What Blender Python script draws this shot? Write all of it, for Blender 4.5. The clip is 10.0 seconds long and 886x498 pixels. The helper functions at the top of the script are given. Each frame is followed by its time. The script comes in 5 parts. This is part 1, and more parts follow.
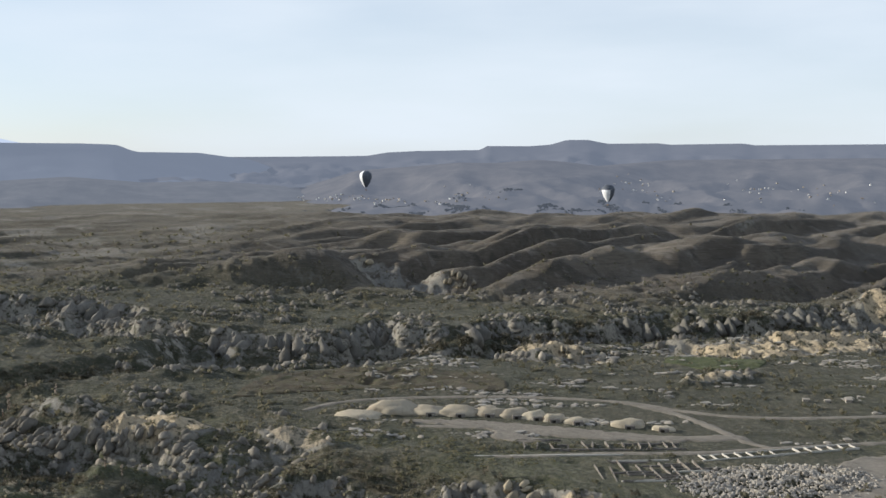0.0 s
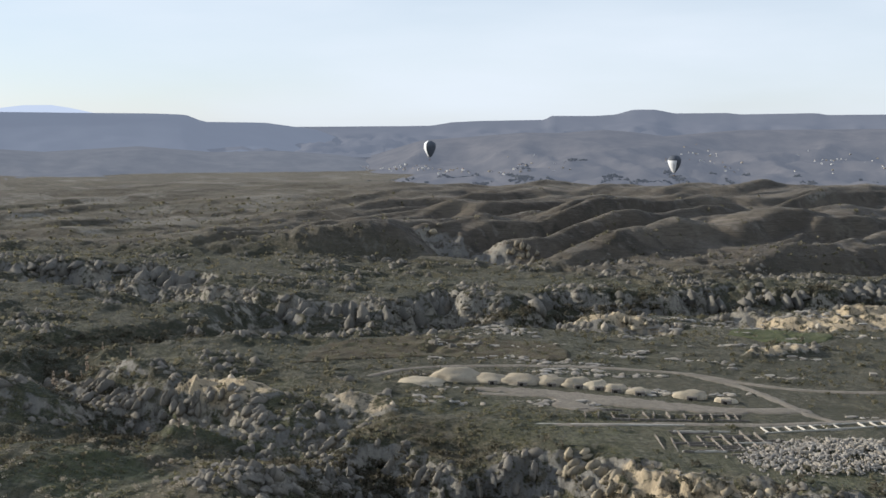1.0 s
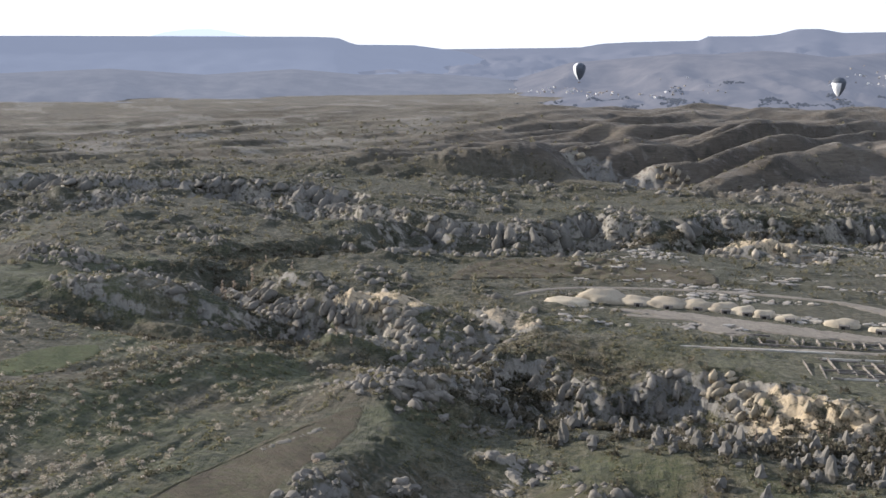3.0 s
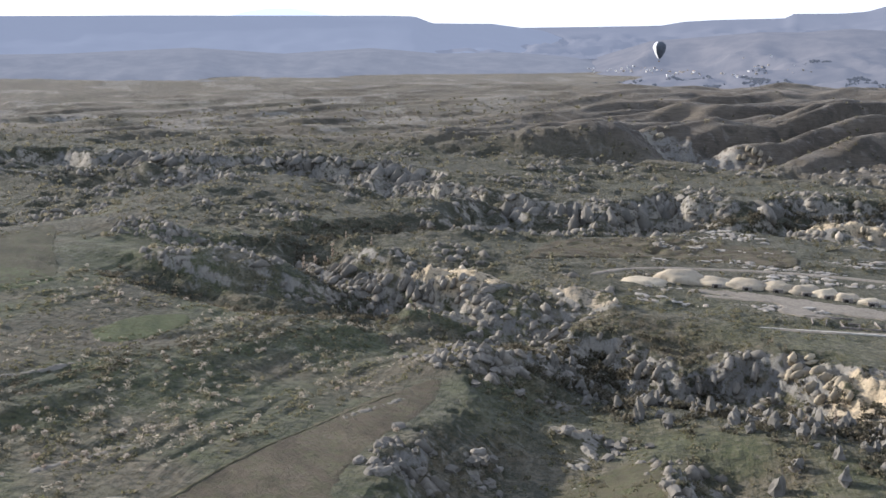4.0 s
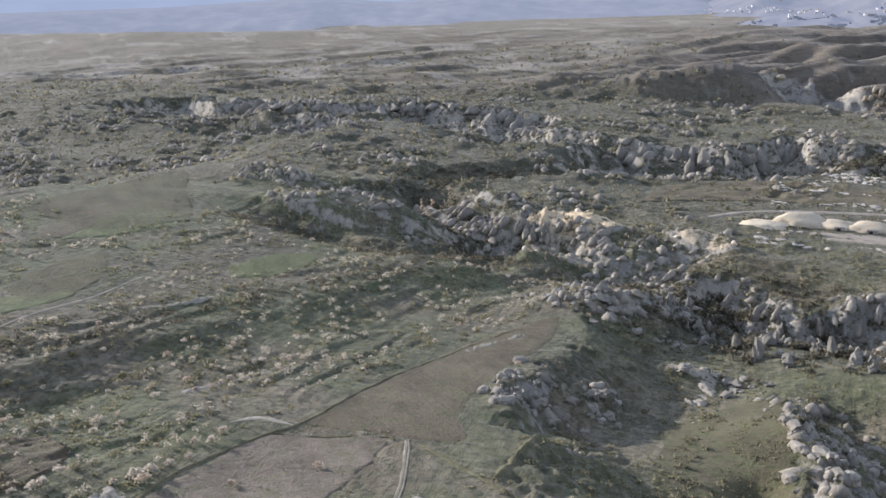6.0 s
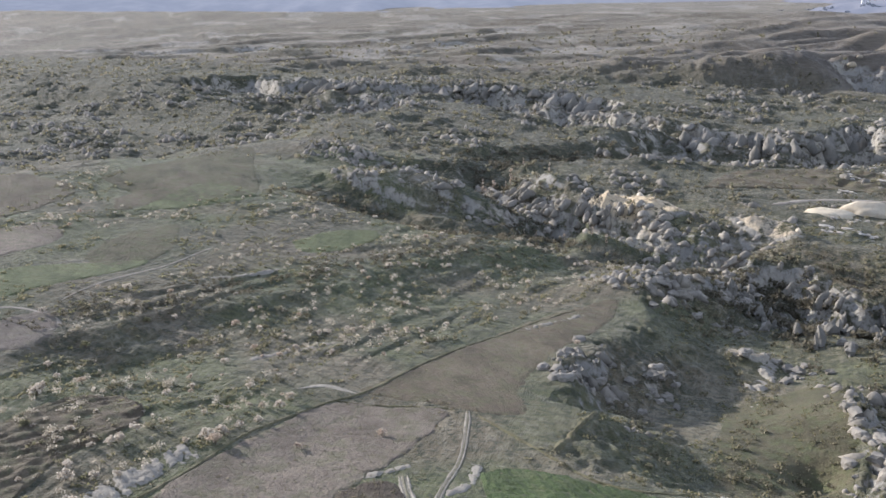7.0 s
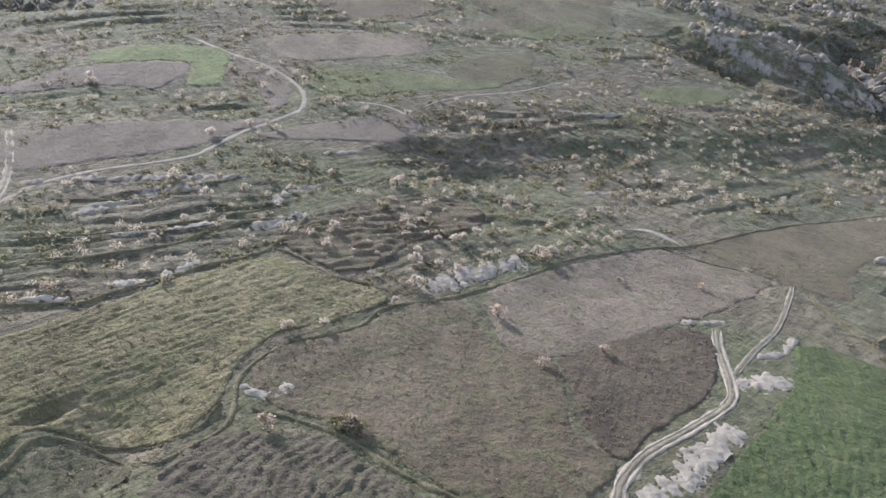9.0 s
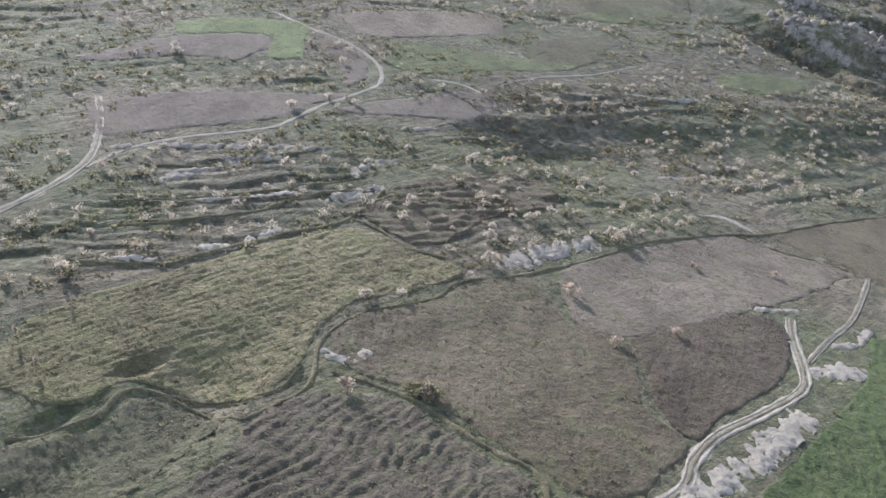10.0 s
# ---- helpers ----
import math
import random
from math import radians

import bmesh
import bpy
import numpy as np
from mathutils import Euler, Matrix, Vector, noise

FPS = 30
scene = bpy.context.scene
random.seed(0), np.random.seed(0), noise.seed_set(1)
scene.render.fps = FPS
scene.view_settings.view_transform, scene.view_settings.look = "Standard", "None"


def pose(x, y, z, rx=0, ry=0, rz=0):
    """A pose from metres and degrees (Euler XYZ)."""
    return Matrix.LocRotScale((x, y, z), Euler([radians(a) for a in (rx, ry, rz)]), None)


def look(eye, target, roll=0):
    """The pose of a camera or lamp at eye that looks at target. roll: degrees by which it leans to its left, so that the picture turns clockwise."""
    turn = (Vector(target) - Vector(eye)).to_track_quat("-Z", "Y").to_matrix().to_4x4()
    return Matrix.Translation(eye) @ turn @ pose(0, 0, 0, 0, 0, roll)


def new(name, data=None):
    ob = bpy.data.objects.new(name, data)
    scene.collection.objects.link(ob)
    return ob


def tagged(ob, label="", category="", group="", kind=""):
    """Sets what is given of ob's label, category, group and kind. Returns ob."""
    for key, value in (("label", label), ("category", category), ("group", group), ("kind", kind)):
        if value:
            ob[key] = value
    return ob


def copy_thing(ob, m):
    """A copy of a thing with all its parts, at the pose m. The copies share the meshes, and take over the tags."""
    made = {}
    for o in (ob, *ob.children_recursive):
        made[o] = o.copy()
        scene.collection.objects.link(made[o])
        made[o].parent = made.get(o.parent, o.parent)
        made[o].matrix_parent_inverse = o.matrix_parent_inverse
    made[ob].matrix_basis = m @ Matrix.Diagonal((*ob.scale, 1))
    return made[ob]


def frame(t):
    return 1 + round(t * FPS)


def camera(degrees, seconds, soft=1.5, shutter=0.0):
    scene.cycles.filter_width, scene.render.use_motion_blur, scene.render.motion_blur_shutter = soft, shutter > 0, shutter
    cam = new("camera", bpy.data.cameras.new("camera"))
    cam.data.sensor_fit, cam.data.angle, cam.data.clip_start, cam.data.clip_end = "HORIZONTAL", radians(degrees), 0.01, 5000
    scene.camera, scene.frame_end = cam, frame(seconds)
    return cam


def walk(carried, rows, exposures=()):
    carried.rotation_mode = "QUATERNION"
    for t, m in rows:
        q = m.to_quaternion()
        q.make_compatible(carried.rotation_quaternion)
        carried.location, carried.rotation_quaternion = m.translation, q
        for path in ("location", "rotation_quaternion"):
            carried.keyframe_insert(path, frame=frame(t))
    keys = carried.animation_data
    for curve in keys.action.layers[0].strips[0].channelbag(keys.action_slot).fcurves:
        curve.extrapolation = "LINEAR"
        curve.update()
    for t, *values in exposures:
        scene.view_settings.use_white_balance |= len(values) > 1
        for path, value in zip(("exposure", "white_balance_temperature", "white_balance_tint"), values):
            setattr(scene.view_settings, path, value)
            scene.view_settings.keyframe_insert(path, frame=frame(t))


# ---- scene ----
from mathutils.geometry import delaunay_2d_cdt

# ---------------------------------------------------------------- camera
cam = camera(48.8, 10.0, soft=1.5)


def shot(x, y, z, tilt, turn, lean):
    """A level pose turned to the left by turn, tilted by tilt and leaning by lean."""
    return pose(x, y, z, 90 + tilt, 0, turn) @ pose(0, 0, 0, 0, 0, lean)


walk(cam, [
    (0.0, shot(-0.00, -0.00, 80.00, -5.67, 0.00, 0.02)),
    (0.5, shot(-0.17, -2.21, 80.20, -6.43, 1.81, 1.03)),
    (1.0, shot(0.03, -4.46, 80.35, -7.42, 3.73, 0.02)),
    (1.5, shot(-0.21, -6.68, 80.28, -8.23, 5.29, 0.32)),
    (2.0, shot(-0.23, -9.22, 80.32, -9.30, 7.26, -0.06)),
    (2.5, shot(-0.25, -11.47, 80.34, -10.54, 10.09, 0.23)),
    (2.7, shot(-0.29, -12.47, 80.34, -11.13, 10.95, -0.05)),
    (3.8, shot(-0.56, -18.38, 80.56, -12.84, 16.11, -0.35)),
    (4.0, shot(-0.66, -19.45, 80.55, -13.02, 16.80, -0.47)),
    (4.5, shot(-0.89, -22.17, 80.44, -14.57, 18.50, -0.46)),
    (5.0, shot(-1.27, -24.58, 80.42, -15.42, 20.38, -1.00)),
    (5.5, shot(-1.33, -26.82, 80.19, -15.65, 22.03, -1.33)),
    (7.0, shot(-1.31, -33.70, 79.59, -16.76, 26.89, -1.52)),
    (7.5, shot(-1.58, -36.76, 79.06, -19.79, 31.46, 1.70)),
    (7.8, shot(-1.32, -38.82, 79.13, -23.73, 39.75, 1.49)),
    (8.0, shot(-1.29, -39.90, 79.23, -24.19, 41.41, 2.88)),
    (8.5, shot(-1.49, -42.26, 79.24, -25.88, 45.02, 2.82)),
    (9.0, shot(-1.33, -44.35, 79.30, -25.56, 46.21, 2.68)),
    (9.5, shot(-1.46, -46.87, 79.37, -26.87, 48.01, 3.06)),
    (10.0, shot(-1.43, -49.32, 79.18, -26.76, 49.83, 3.41)),
], exposures=[(0.0, 0.20, 5750, 9), (1.5, 0.26, 5750, 11), (2.5, 0.55, 5700, 14), (4.0, 0.84, 5550, 15), (4.5, 0.90, 5500, 15), (5.0, 1.06, 5520, 16), (7.0, 1.16, 5450, 16), (8.5, 1.30, 5500, 17), (10.0, 1.28, 5350, 17)])

# ---------------------------------------------------------------- light
SUN_TURN, SUN_RISE = 78.0, 16.5      # degrees left of the valley's axis, degrees above the horizon
world = bpy.data.worlds.new("sky")
scene.world = world
world.use_nodes = True
sky = world.node_tree.nodes.new("ShaderNodeTexSky")
sky.sky_type = "NISHITA"
sky.sun_disc = False
sky.sun_elevation = radians(SUN_RISE)
sky.sun_rotation = radians(-SUN_TURN)
sky.altitude = 1000
sky.air_density, sky.dust_density, sky.ozone_density = 1.0, 0.7, 1.5
back = world.node_tree.nodes["Background"]
back.inputs["Strength"].default_value = 0.1
# thin high cloud over the whole sky
veil = world.node_tree.nodes.new("ShaderNodeMix")
veil.data_type = "RGBA"
veil.inputs[7].default_value = (7.6, 7.7, 7.6, 1)
where = world.node_tree.nodes.new("ShaderNodeTexCoord")
turned = world.node_tree.nodes.new("ShaderNodeMapping")
turned.inputs["Scale"].default_value = (1.0, 2.2, 5.0)
wisps = world.node_tree.nodes.new("ShaderNodeTexNoise")
wisps.inputs["Scale"].default_value, wisps.inputs["Detail"].default_value = 2.2, 5
spread = world.node_tree.nodes.new("ShaderNodeMapRange")
spread.inputs["From Min"].default_value, spread.inputs["From Max"].default_value = 0.3, 0.7
spread.inputs["To Min"].default_value, spread.inputs["To Max"].default_value = 0.62, 0.92
# the haze thins out overhead
height = world.node_tree.nodes.new("ShaderNodeSeparateXYZ")
thin = world.node_tree.nodes.new("ShaderNodeMapRange")
thin.interpolation_type = "SMOOTHSTEP"
thin.inputs["From Min"].default_value, thin.inputs["From Max"].default_value = 0.12, 0.6
thin.inputs["To Min"].default_value, thin.inputs["To Max"].default_value = 1.0, 0.5
amount = world.node_tree.nodes.new("ShaderNodeMath")
amount.operation = "MULTIPLY"
for a, b in ((where.outputs["Generated"], turned.inputs[0]), (turned.outputs[0], wisps.inputs["Vector"]), (wisps.outputs["Fac"], spread.inputs["Value"]),
             (where.outputs["Generated"], height.inputs[0]), (height.outputs["Z"], thin.inputs["Value"]), (spread.outputs[0], amount.inputs[0]), (thin.outputs[0], amount.inputs[1]),
             (amount.outputs[0], veil.inputs[0]), (sky.outputs[0], veil.inputs[6]), (veil.outputs[2], back.inputs["Color"])):
    world.node_tree.links.new(a, b)
sun = new("sun", bpy.data.lights.new("sun", "SUN"))
sun.data.energy, sun.data.angle, sun.data.color = 5.0, radians(0.7), (1.0, 0.87, 0.68)
sun.matrix_world = look((0, 0, 0), (math.sin(radians(SUN_TURN)), -math.cos(radians(SUN_TURN)), -math.tan(radians(SUN_RISE))))

# ---------------------------------------------------------------- materials


class Nodes:
    """A small builder for node materials."""

    def __init__(self, name):
        self.mat = bpy.data.materials.new(name)
        self.mat.use_nodes = True
        self.tree = self.mat.node_tree
        self.bsdf = self.tree.nodes["Principled BSDF"]
        self.bsdf.inputs["Specular IOR Level"].default_value = 0.15
        self.bsdf.inputs["Roughness"].default_value = 0.95

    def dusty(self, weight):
        """Sheen of dry ground at a low angle, added to stand in for haze."""
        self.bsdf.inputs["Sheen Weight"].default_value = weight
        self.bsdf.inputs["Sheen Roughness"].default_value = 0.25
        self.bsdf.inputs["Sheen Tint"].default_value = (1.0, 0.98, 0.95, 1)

    def add(self, kind, **values):
        node = self.tree.nodes.new(kind)
        for key, value in values.items():
            node.inputs[key.replace("_", " ")].default_value = value
        return node

    def link(self, a, b):
        self.tree.links.new(a, b)

    def place(self):
        return self.add("ShaderNodeTexCoord").outputs["Object"]

    def noise(self, scale, detail=5.0, rough=0.6, vector=None, stretch=None):
        n = self.add("ShaderNodeTexNoise", Scale=scale, Detail=detail, Roughness=rough)
        v = vector or self.place()
        if stretch:
            m = self.add("ShaderNodeMapping")
            m.vector_type = "TEXTURE"
            m.inputs["Scale"].default_value = tuple(1 / s for s in stretch[:3])
            m.inputs["Rotation"].default_value = (0, 0, stretch[3])
            self.link(v, m.inputs["Vector"])
            v = m.outputs[0]
        self.link(v, n.inputs["Vector"])
        return n.outputs["Fac"]

    def ramp(self, fac, low, high):
        n = self.add("ShaderNodeMapRange")
        n.inputs["From Min"].default_value, n.inputs["From Max"].default_value = low, high
        n.interpolation_type = "SMOOTHSTEP"
        self.link(fac, n.inputs["Value"])
        return n.outputs["Result"]

    def math(self, op, a, b):
        n = self.add("ShaderNodeMath")
        n.operation = op
        for k, v in enumerate((a, b)):
            if isinstance(v, (int, float)):
                n.inputs[k].default_value = v
            else:
                self.link(v, n.inputs[k])
        return n.outputs[0]

    def mix(self, fac, a, b):
        n = self.add("ShaderNodeMix")
        n.data_type = "RGBA"
        for k, v in ((0, fac), (6, a), (7, b)):
            if isinstance(v, tuple):
                n.inputs[k].default_value = (*v, 1)
            elif isinstance(v, (int, float)):
                n.inputs[k].default_value = v
            else:
                self.link(v, n.inputs[k])
        return n.outputs[2]

    def done(self, colour, height=None, strength=0.5, distance=0.3):
        self.link(colour, self.bsdf.inputs["Base Color"]) if not isinstance(colour, tuple) else None
        if isinstance(colour, tuple):
            self.bsdf.inputs["Base Color"].default_value = (*colour, 1)
        if height is not None:
            b = self.add("ShaderNodeBump", Strength=strength, Distance=distance)
            self.link(height, b.inputs["Height"])
            self.link(b.outputs[0], self.bsdf.inputs["Normal"])
        return self.mat


def soil(name, dark, light, tint, coarse=0.06, fine=0.9, rows=None, bump=0.35, amount=0.6):
    """Field ground: two tones in large stains, a tint in patches, clods, and plough rows (turn in radians, metres apart)."""
    dark, light, tint = (tuple(0.715 * v for v in c) for c in (dark, light, tint))
    n = Nodes(name)
    # slight low-angle sheen, put on the fields in place of haze
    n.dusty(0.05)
    big = n.noise(coarse, 4, 0.6)
    mid = n.noise(coarse * 5.3, 5, 0.65)
    small = n.noise(fine, 4, 0.7)
    c = n.mix(n.ramp(big, 0.35, 0.65), dark, light)
    c = n.mix(n.math("MULTIPLY", n.ramp(mid, 0.42, 0.64), amount), c, tint)
    blot = n.noise(coarse * 2.2, 6, 0.65, stretch=(1.0, 0.35, 1.0, 0.7))
    c = n.mix(n.math("MULTIPLY", n.ramp(blot, 0.46, 0.66), 0.7), c, tuple(v * 0.62 for v in dark))
    height = small
    if rows:
        lines = n.noise(1.0, 3, 0.6, stretch=(1.0 / rows[1], 0.06 / rows[1], 1.0, rows[0]))
        c = n.mix(n.math("MULTIPLY", n.ramp(lines, 0.42, 0.66), 0.18), c, tuple(v * 0.62 for v in dark))
        height = n.math("ADD", n.math("MULTIPLY", lines, 1.6), small)
    grit = n.noise(fine * 2.6, 4, 0.75)
    c = n.mix(n.math("MULTIPLY", n.ramp(small, 0.42, 0.68), 0.45), c, tuple(v * 0.5 for v in dark))
    c = n.mix(n.math("MULTIPLY", n.ramp(grit, 0.5, 0.68), 0.35), c, tuple(min(1, v * 1.7) for v in light))
    clods = n.noise(0.55, 5, 0.7)
    c = n.mix(n.math("MULTIPLY", n.ramp(clods, 0.54, 0.68), 0.22), c, tuple(v * 0.6 for v in dark))
    return n.done(c, n.math("ADD", n.math("ADD", height, n.math("MULTIPLY", clods, 2.4)), n.math("MULTIPLY", grit, 0.4)), 1.0, bump)


def rock_material(name, pale, warm, dark):
    n = Nodes(name)
    # faint sheen that imitates haze over the rock
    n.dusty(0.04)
    big = n.noise(0.12, 4, 0.6)
    fine = n.noise(1.1, 6, 0.7)
    streak = n.noise(0.8, 5, 0.65, stretch=(1.0, 1.0, 0.16, 0.0))
    info = n.add("ShaderNodeObjectInfo")
    geo = n.add("ShaderNodeNewGeometry")
    c = n.mix(n.ramp(big, 0.35, 0.68), pale, warm)
    c = n.mix(n.math("MULTIPLY", n.math("FRACT", n.math("ADD", info.outputs["Random"], geo.outputs["Random Per Island"]), 0.0), 0.6), c, dark)
    c = n.mix(n.math("MULTIPLY", n.ramp(streak, 0.5, 0.7), 0.6), c, dark)
    c = n.mix(n.math("MULTIPLY", n.ramp(fine, 0.55, 0.75), 0.5), c, tuple(v * 0.5 for v in dark))
    return n.done(c, n.math("ADD", fine, streak), 0.7, 0.35)


def foliage_material(name, tones, shift=0.5, gaps=0.5, thinness=0.5):
    """Twigs and leaves: tones go from clump to clump, and a little from tree to tree."""
    n = Nodes(name)
    geo = n.add("ShaderNodeNewGeometry")
    info = n.add("ShaderNodeObjectInfo")
    r = n.math("FRACT", n.math("ADD", geo.outputs["Random Per Island"], n.math("MULTIPLY", info.outputs["Random"], shift)), 0.0)
    ramp = n.add("ShaderNodeValToRGB")
    for k, c in enumerate(tones):
        e = ramp.color_ramp.elements[k] if k < 2 else ramp.color_ramp.elements.new(1.0)
        e.position, e.color = k / (len(tones) - 1), (*c, 1)
    n.link(r, ramp.inputs[0])
    c = n.mix(n.math("MULTIPLY", n.ramp(n.noise(5.0, 3, 0.7), 0.4, 0.7), gaps), ramp.outputs[0], tuple(v * 0.45 for v in tones[0]))
    mat = n.done(c, n.noise(7.0, 2, 0.6), 0.8, 0.15)
    thin = n.add("ShaderNodeBsdfTranslucent")
    n.link(c, thin.inputs["Color"])
    both = n.add("ShaderNodeMixShader", Fac=thinness)
    n.link(n.bsdf.outputs[0], both.inputs[1])
    n.link(thin.outputs[0], both.inputs[2])
    n.link(both.outputs[0], n.tree.nodes["Material Output"].inputs["Surface"])
    return mat


def plain(name, colour, second, scale=1.0, rough=0.9):
    n = Nodes(name)
    n.bsdf.inputs["Roughness"].default_value = rough
    return n.done(n.mix(n.ramp(n.noise(scale, 5, 0.65), 0.35, 0.7), colour, second), n.noise(scale * 4, 3, 0.6), 0.4, 0.1)


def ground_material():
    n = Nodes("ground")
    # stronger sheen here: it lifts the far ground as haze would
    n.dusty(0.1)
    cover = n.add("ShaderNodeVertexColor")
    cover.layer_name = "cover"
    split = n.add("ShaderNodeSeparateColor")
    n.link(cover.outputs["Color"], split.inputs[0])
    stone, green, scrub, hill = split.outputs[0], split.outputs[1], split.outputs[2], n.math("SUBTRACT", 1.0, cover.outputs["Alpha"])
    plain_part = cover.outputs["Alpha"]
    big, mid, small, grain = n.noise(0.018, 4, 0.6), n.noise(0.09, 5, 0.65), n.noise(0.45, 5, 0.7), n.noise(1.7, 4, 0.7)
    c = n.mix(n.ramp(big, 0.38, 0.62), (0.093, 0.076, 0.049), (0.135, 0.113, 0.073))
    c = n.mix(n.math("MULTIPLY", n.ramp(mid, 0.4, 0.62), 0.6), c, (0.079, 0.073, 0.045))
    streak = n.noise(1.0, 4, 0.65, stretch=(0.42, 0.07, 0.3, 0.12))
    c = n.mix(n.math("MULTIPLY", n.ramp(streak, 0.46, 0.62), n.math("MULTIPLY", plain_part, 0.5)), c, (0.172, 0.150, 0.107))
    c = n.mix(n.math("MULTIPLY", n.ramp(streak, 0.5, 0.36), n.math("MULTIPLY", plain_part, 0.5)), c, (0.056, 0.054, 0.034))
    grass = n.mix(n.ramp(mid, 0.35, 0.65), (0.056, 0.066, 0.03), (0.09, 0.1, 0.044))
    c = n.mix(n.math("MULTIPLY", green, n.ramp(small, 0.2, 0.55)), c, grass)
    c = n.mix(n.math("MULTIPLY", n.ramp(n.math("ADD", small, n.math("MULTIPLY", scrub, 0.25)), 0.56, 0.68), 0.85), c, (0.043, 0.045, 0.028))
    c = n.mix(n.math("MULTIPLY", n.ramp(grain, 0.5, 0.7), 0.35), c, (0.052, 0.047, 0.030))
    bush = n.noise(0.24, 4, 0.72)
    c = n.mix(n.math("MULTIPLY", n.ramp(bush, 0.55, 0.64), 0.6), c, (0.034, 0.037, 0.023))
    c = n.mix(n.math("MULTIPLY", n.ramp(bush, 0.45, 0.36), 0.4), c, (0.189, 0.168, 0.125))
    # bare reddish brown hillside with long thin bands of scrub
    heath = n.mix(n.ramp(n.noise(0.012, 5, 0.6, stretch=(1.0, 0.45, 1.0, -0.6)), 0.38, 0.64), (0.084, 0.071, 0.057), (0.142, 0.120, 0.093))
    heath = n.mix(n.math("MULTIPLY", n.ramp(n.noise(0.05, 5, 0.65, stretch=(0.35, 1.0, 1.0, -0.6)), 0.5, 0.66), 0.8), heath, (0.052, 0.047, 0.040))
    heath = n.mix(n.math("MULTIPLY", n.ramp(n.noise(0.08, 5, 0.65, stretch=(0.3, 1.0, 1.0, -0.6)), 0.56, 0.68), 0.6), heath, (0.215, 0.189, 0.163))
    thorn = n.noise(1.0, 5, 0.7, stretch=(0.16, 0.03, 1.0, 1.45))
    heath = n.mix(n.math("MULTIPLY", n.ramp(thorn, 0.52, 0.64), 0.55), heath, (0.043, 0.040, 0.032))
    heath = n.mix(n.math("MULTIPLY", n.ramp(thorn, 0.44, 0.34), 0.3), heath, (0.224, 0.194, 0.155))
    c = n.mix(hill, c, heath)
    # bare tuff on steep faces and outcrops
    geo = n.add("ShaderNodeNewGeometry")
    xyz = n.add("ShaderNodeSeparateXYZ")
    n.link(geo.outputs["Normal"], xyz.inputs[0])
    steep = n.math("SUBTRACT", 1.0, xyz.outputs[2])
    steep = n.math("ADD", steep, n.math("MULTIPLY", n.math("SUBTRACT", small, 0.5), 0.45))
    bare = n.ramp(n.math("ADD", n.math("MULTIPLY", steep, 1.2), n.math("MULTIPLY", stone, 0.75)), 0.46, 0.70)
    bare = n.math("MULTIPLY", bare, n.ramp(n.noise(0.16, 5, 0.7), 0.62, 0.50))
    bare = n.math("MULTIPLY", bare, n.math("SUBTRACT", 1.0, n.math("MULTIPLY", hill, n.ramp(stone, 0.7, 0.5))))
    tuff = n.mix(n.ramp(n.noise(0.03, 3, 0.6), 0.4, 0.62), (0.20, 0.19, 0.168), (0.29, 0.265, 0.215))
    # warm pale tone: pale outcrops, and sunlight on walls put into colour
    tuff = n.mix(n.ramp(stone, 0.78, 0.9), tuff, (0.47, 0.38, 0.25))
    tuff = n.mix(n.math("MULTIPLY", n.ramp(n.noise(0.7, 5, 0.65, stretch=(1, 1, 0.2, 0)), 0.46, 0.7), 0.6), tuff, (0.10, 0.092, 0.08))
    c = n.mix(bare, c, tuff)
    return n.done(c, n.math("ADD", n.math("MULTIPLY", streak, 1.2), n.math("ADD", small, n.math("MULTIPLY", grain, 0.5))), 1.0, 0.9)


M_GROUND = ground_material()
M_FALLOW = soil("fallow_field", (0.162, 0.132, 0.102), (0.226, 0.188, 0.146), (0.115, 0.122, 0.06), 0.05, 1.2)
M_BROWN = soil("brown_field", (0.082, 0.064, 0.047), (0.125, 0.10, 0.072), (0.12, 0.11, 0.06), 0.06, 1.0, rows=(0.5, 1.6))
M_STUBBLE = soil("stubble_field", (0.112, 0.09, 0.06), (0.16, 0.133, 0.09), (0.12, 0.13, 0.06), 0.05, 0.9, rows=(0.9, 2.2))
M_FURROW = soil("furrowed_grass", (0.185, 0.167, 0.085), (0.30, 0.262, 0.15), (0.15, 0.172, 0.062), 0.04, 0.8, rows=(0.12, 2.4), bump=0.9)
M_ROUGH = soil("rough_grass", (0.115, 0.11, 0.068), (0.165, 0.155, 0.095), (0.095, 0.108, 0.05), 0.06, 0.9, bump=0.5)
M_WEEDY = soil("weedy_soil", (0.10, 0.086, 0.062), (0.145, 0.125, 0.09), (0.11, 0.12, 0.06), 0.06, 0.9, rows=(0.1, 2.0), bump=0.5)
M_CROP = soil("green_crop", (0.06, 0.088, 0.031), (0.092, 0.124, 0.046), (0.12, 0.128, 0.06), 0.05, 0.9, rows=(0.7, 1.5))
M_LUSH = soil("lush_grass", (0.135, 0.17, 0.065), (0.18, 0.215, 0.085), (0.17, 0.175, 0.09), 0.06, 0.8)
M_MEADOW = soil("faint_meadow", (0.105, 0.125, 0.055), (0.15, 0.165, 0.075), (0.12, 0.115, 0.06), 0.08, 0.8)
M_PLOUGH = soil("ploughed_soil", (0.14, 0.116, 0.095), (0.18, 0.152, 0.125), (0.135, 0.125, 0.08), 0.05, 1.0, rows=(1.2, 1.4), bump=0.2)
M_PASTURE = soil("dry_pasture", (0.095, 0.084, 0.05), (0.135, 0.12, 0.072), (0.10, 0.12, 0.05), 0.05, 0.8)
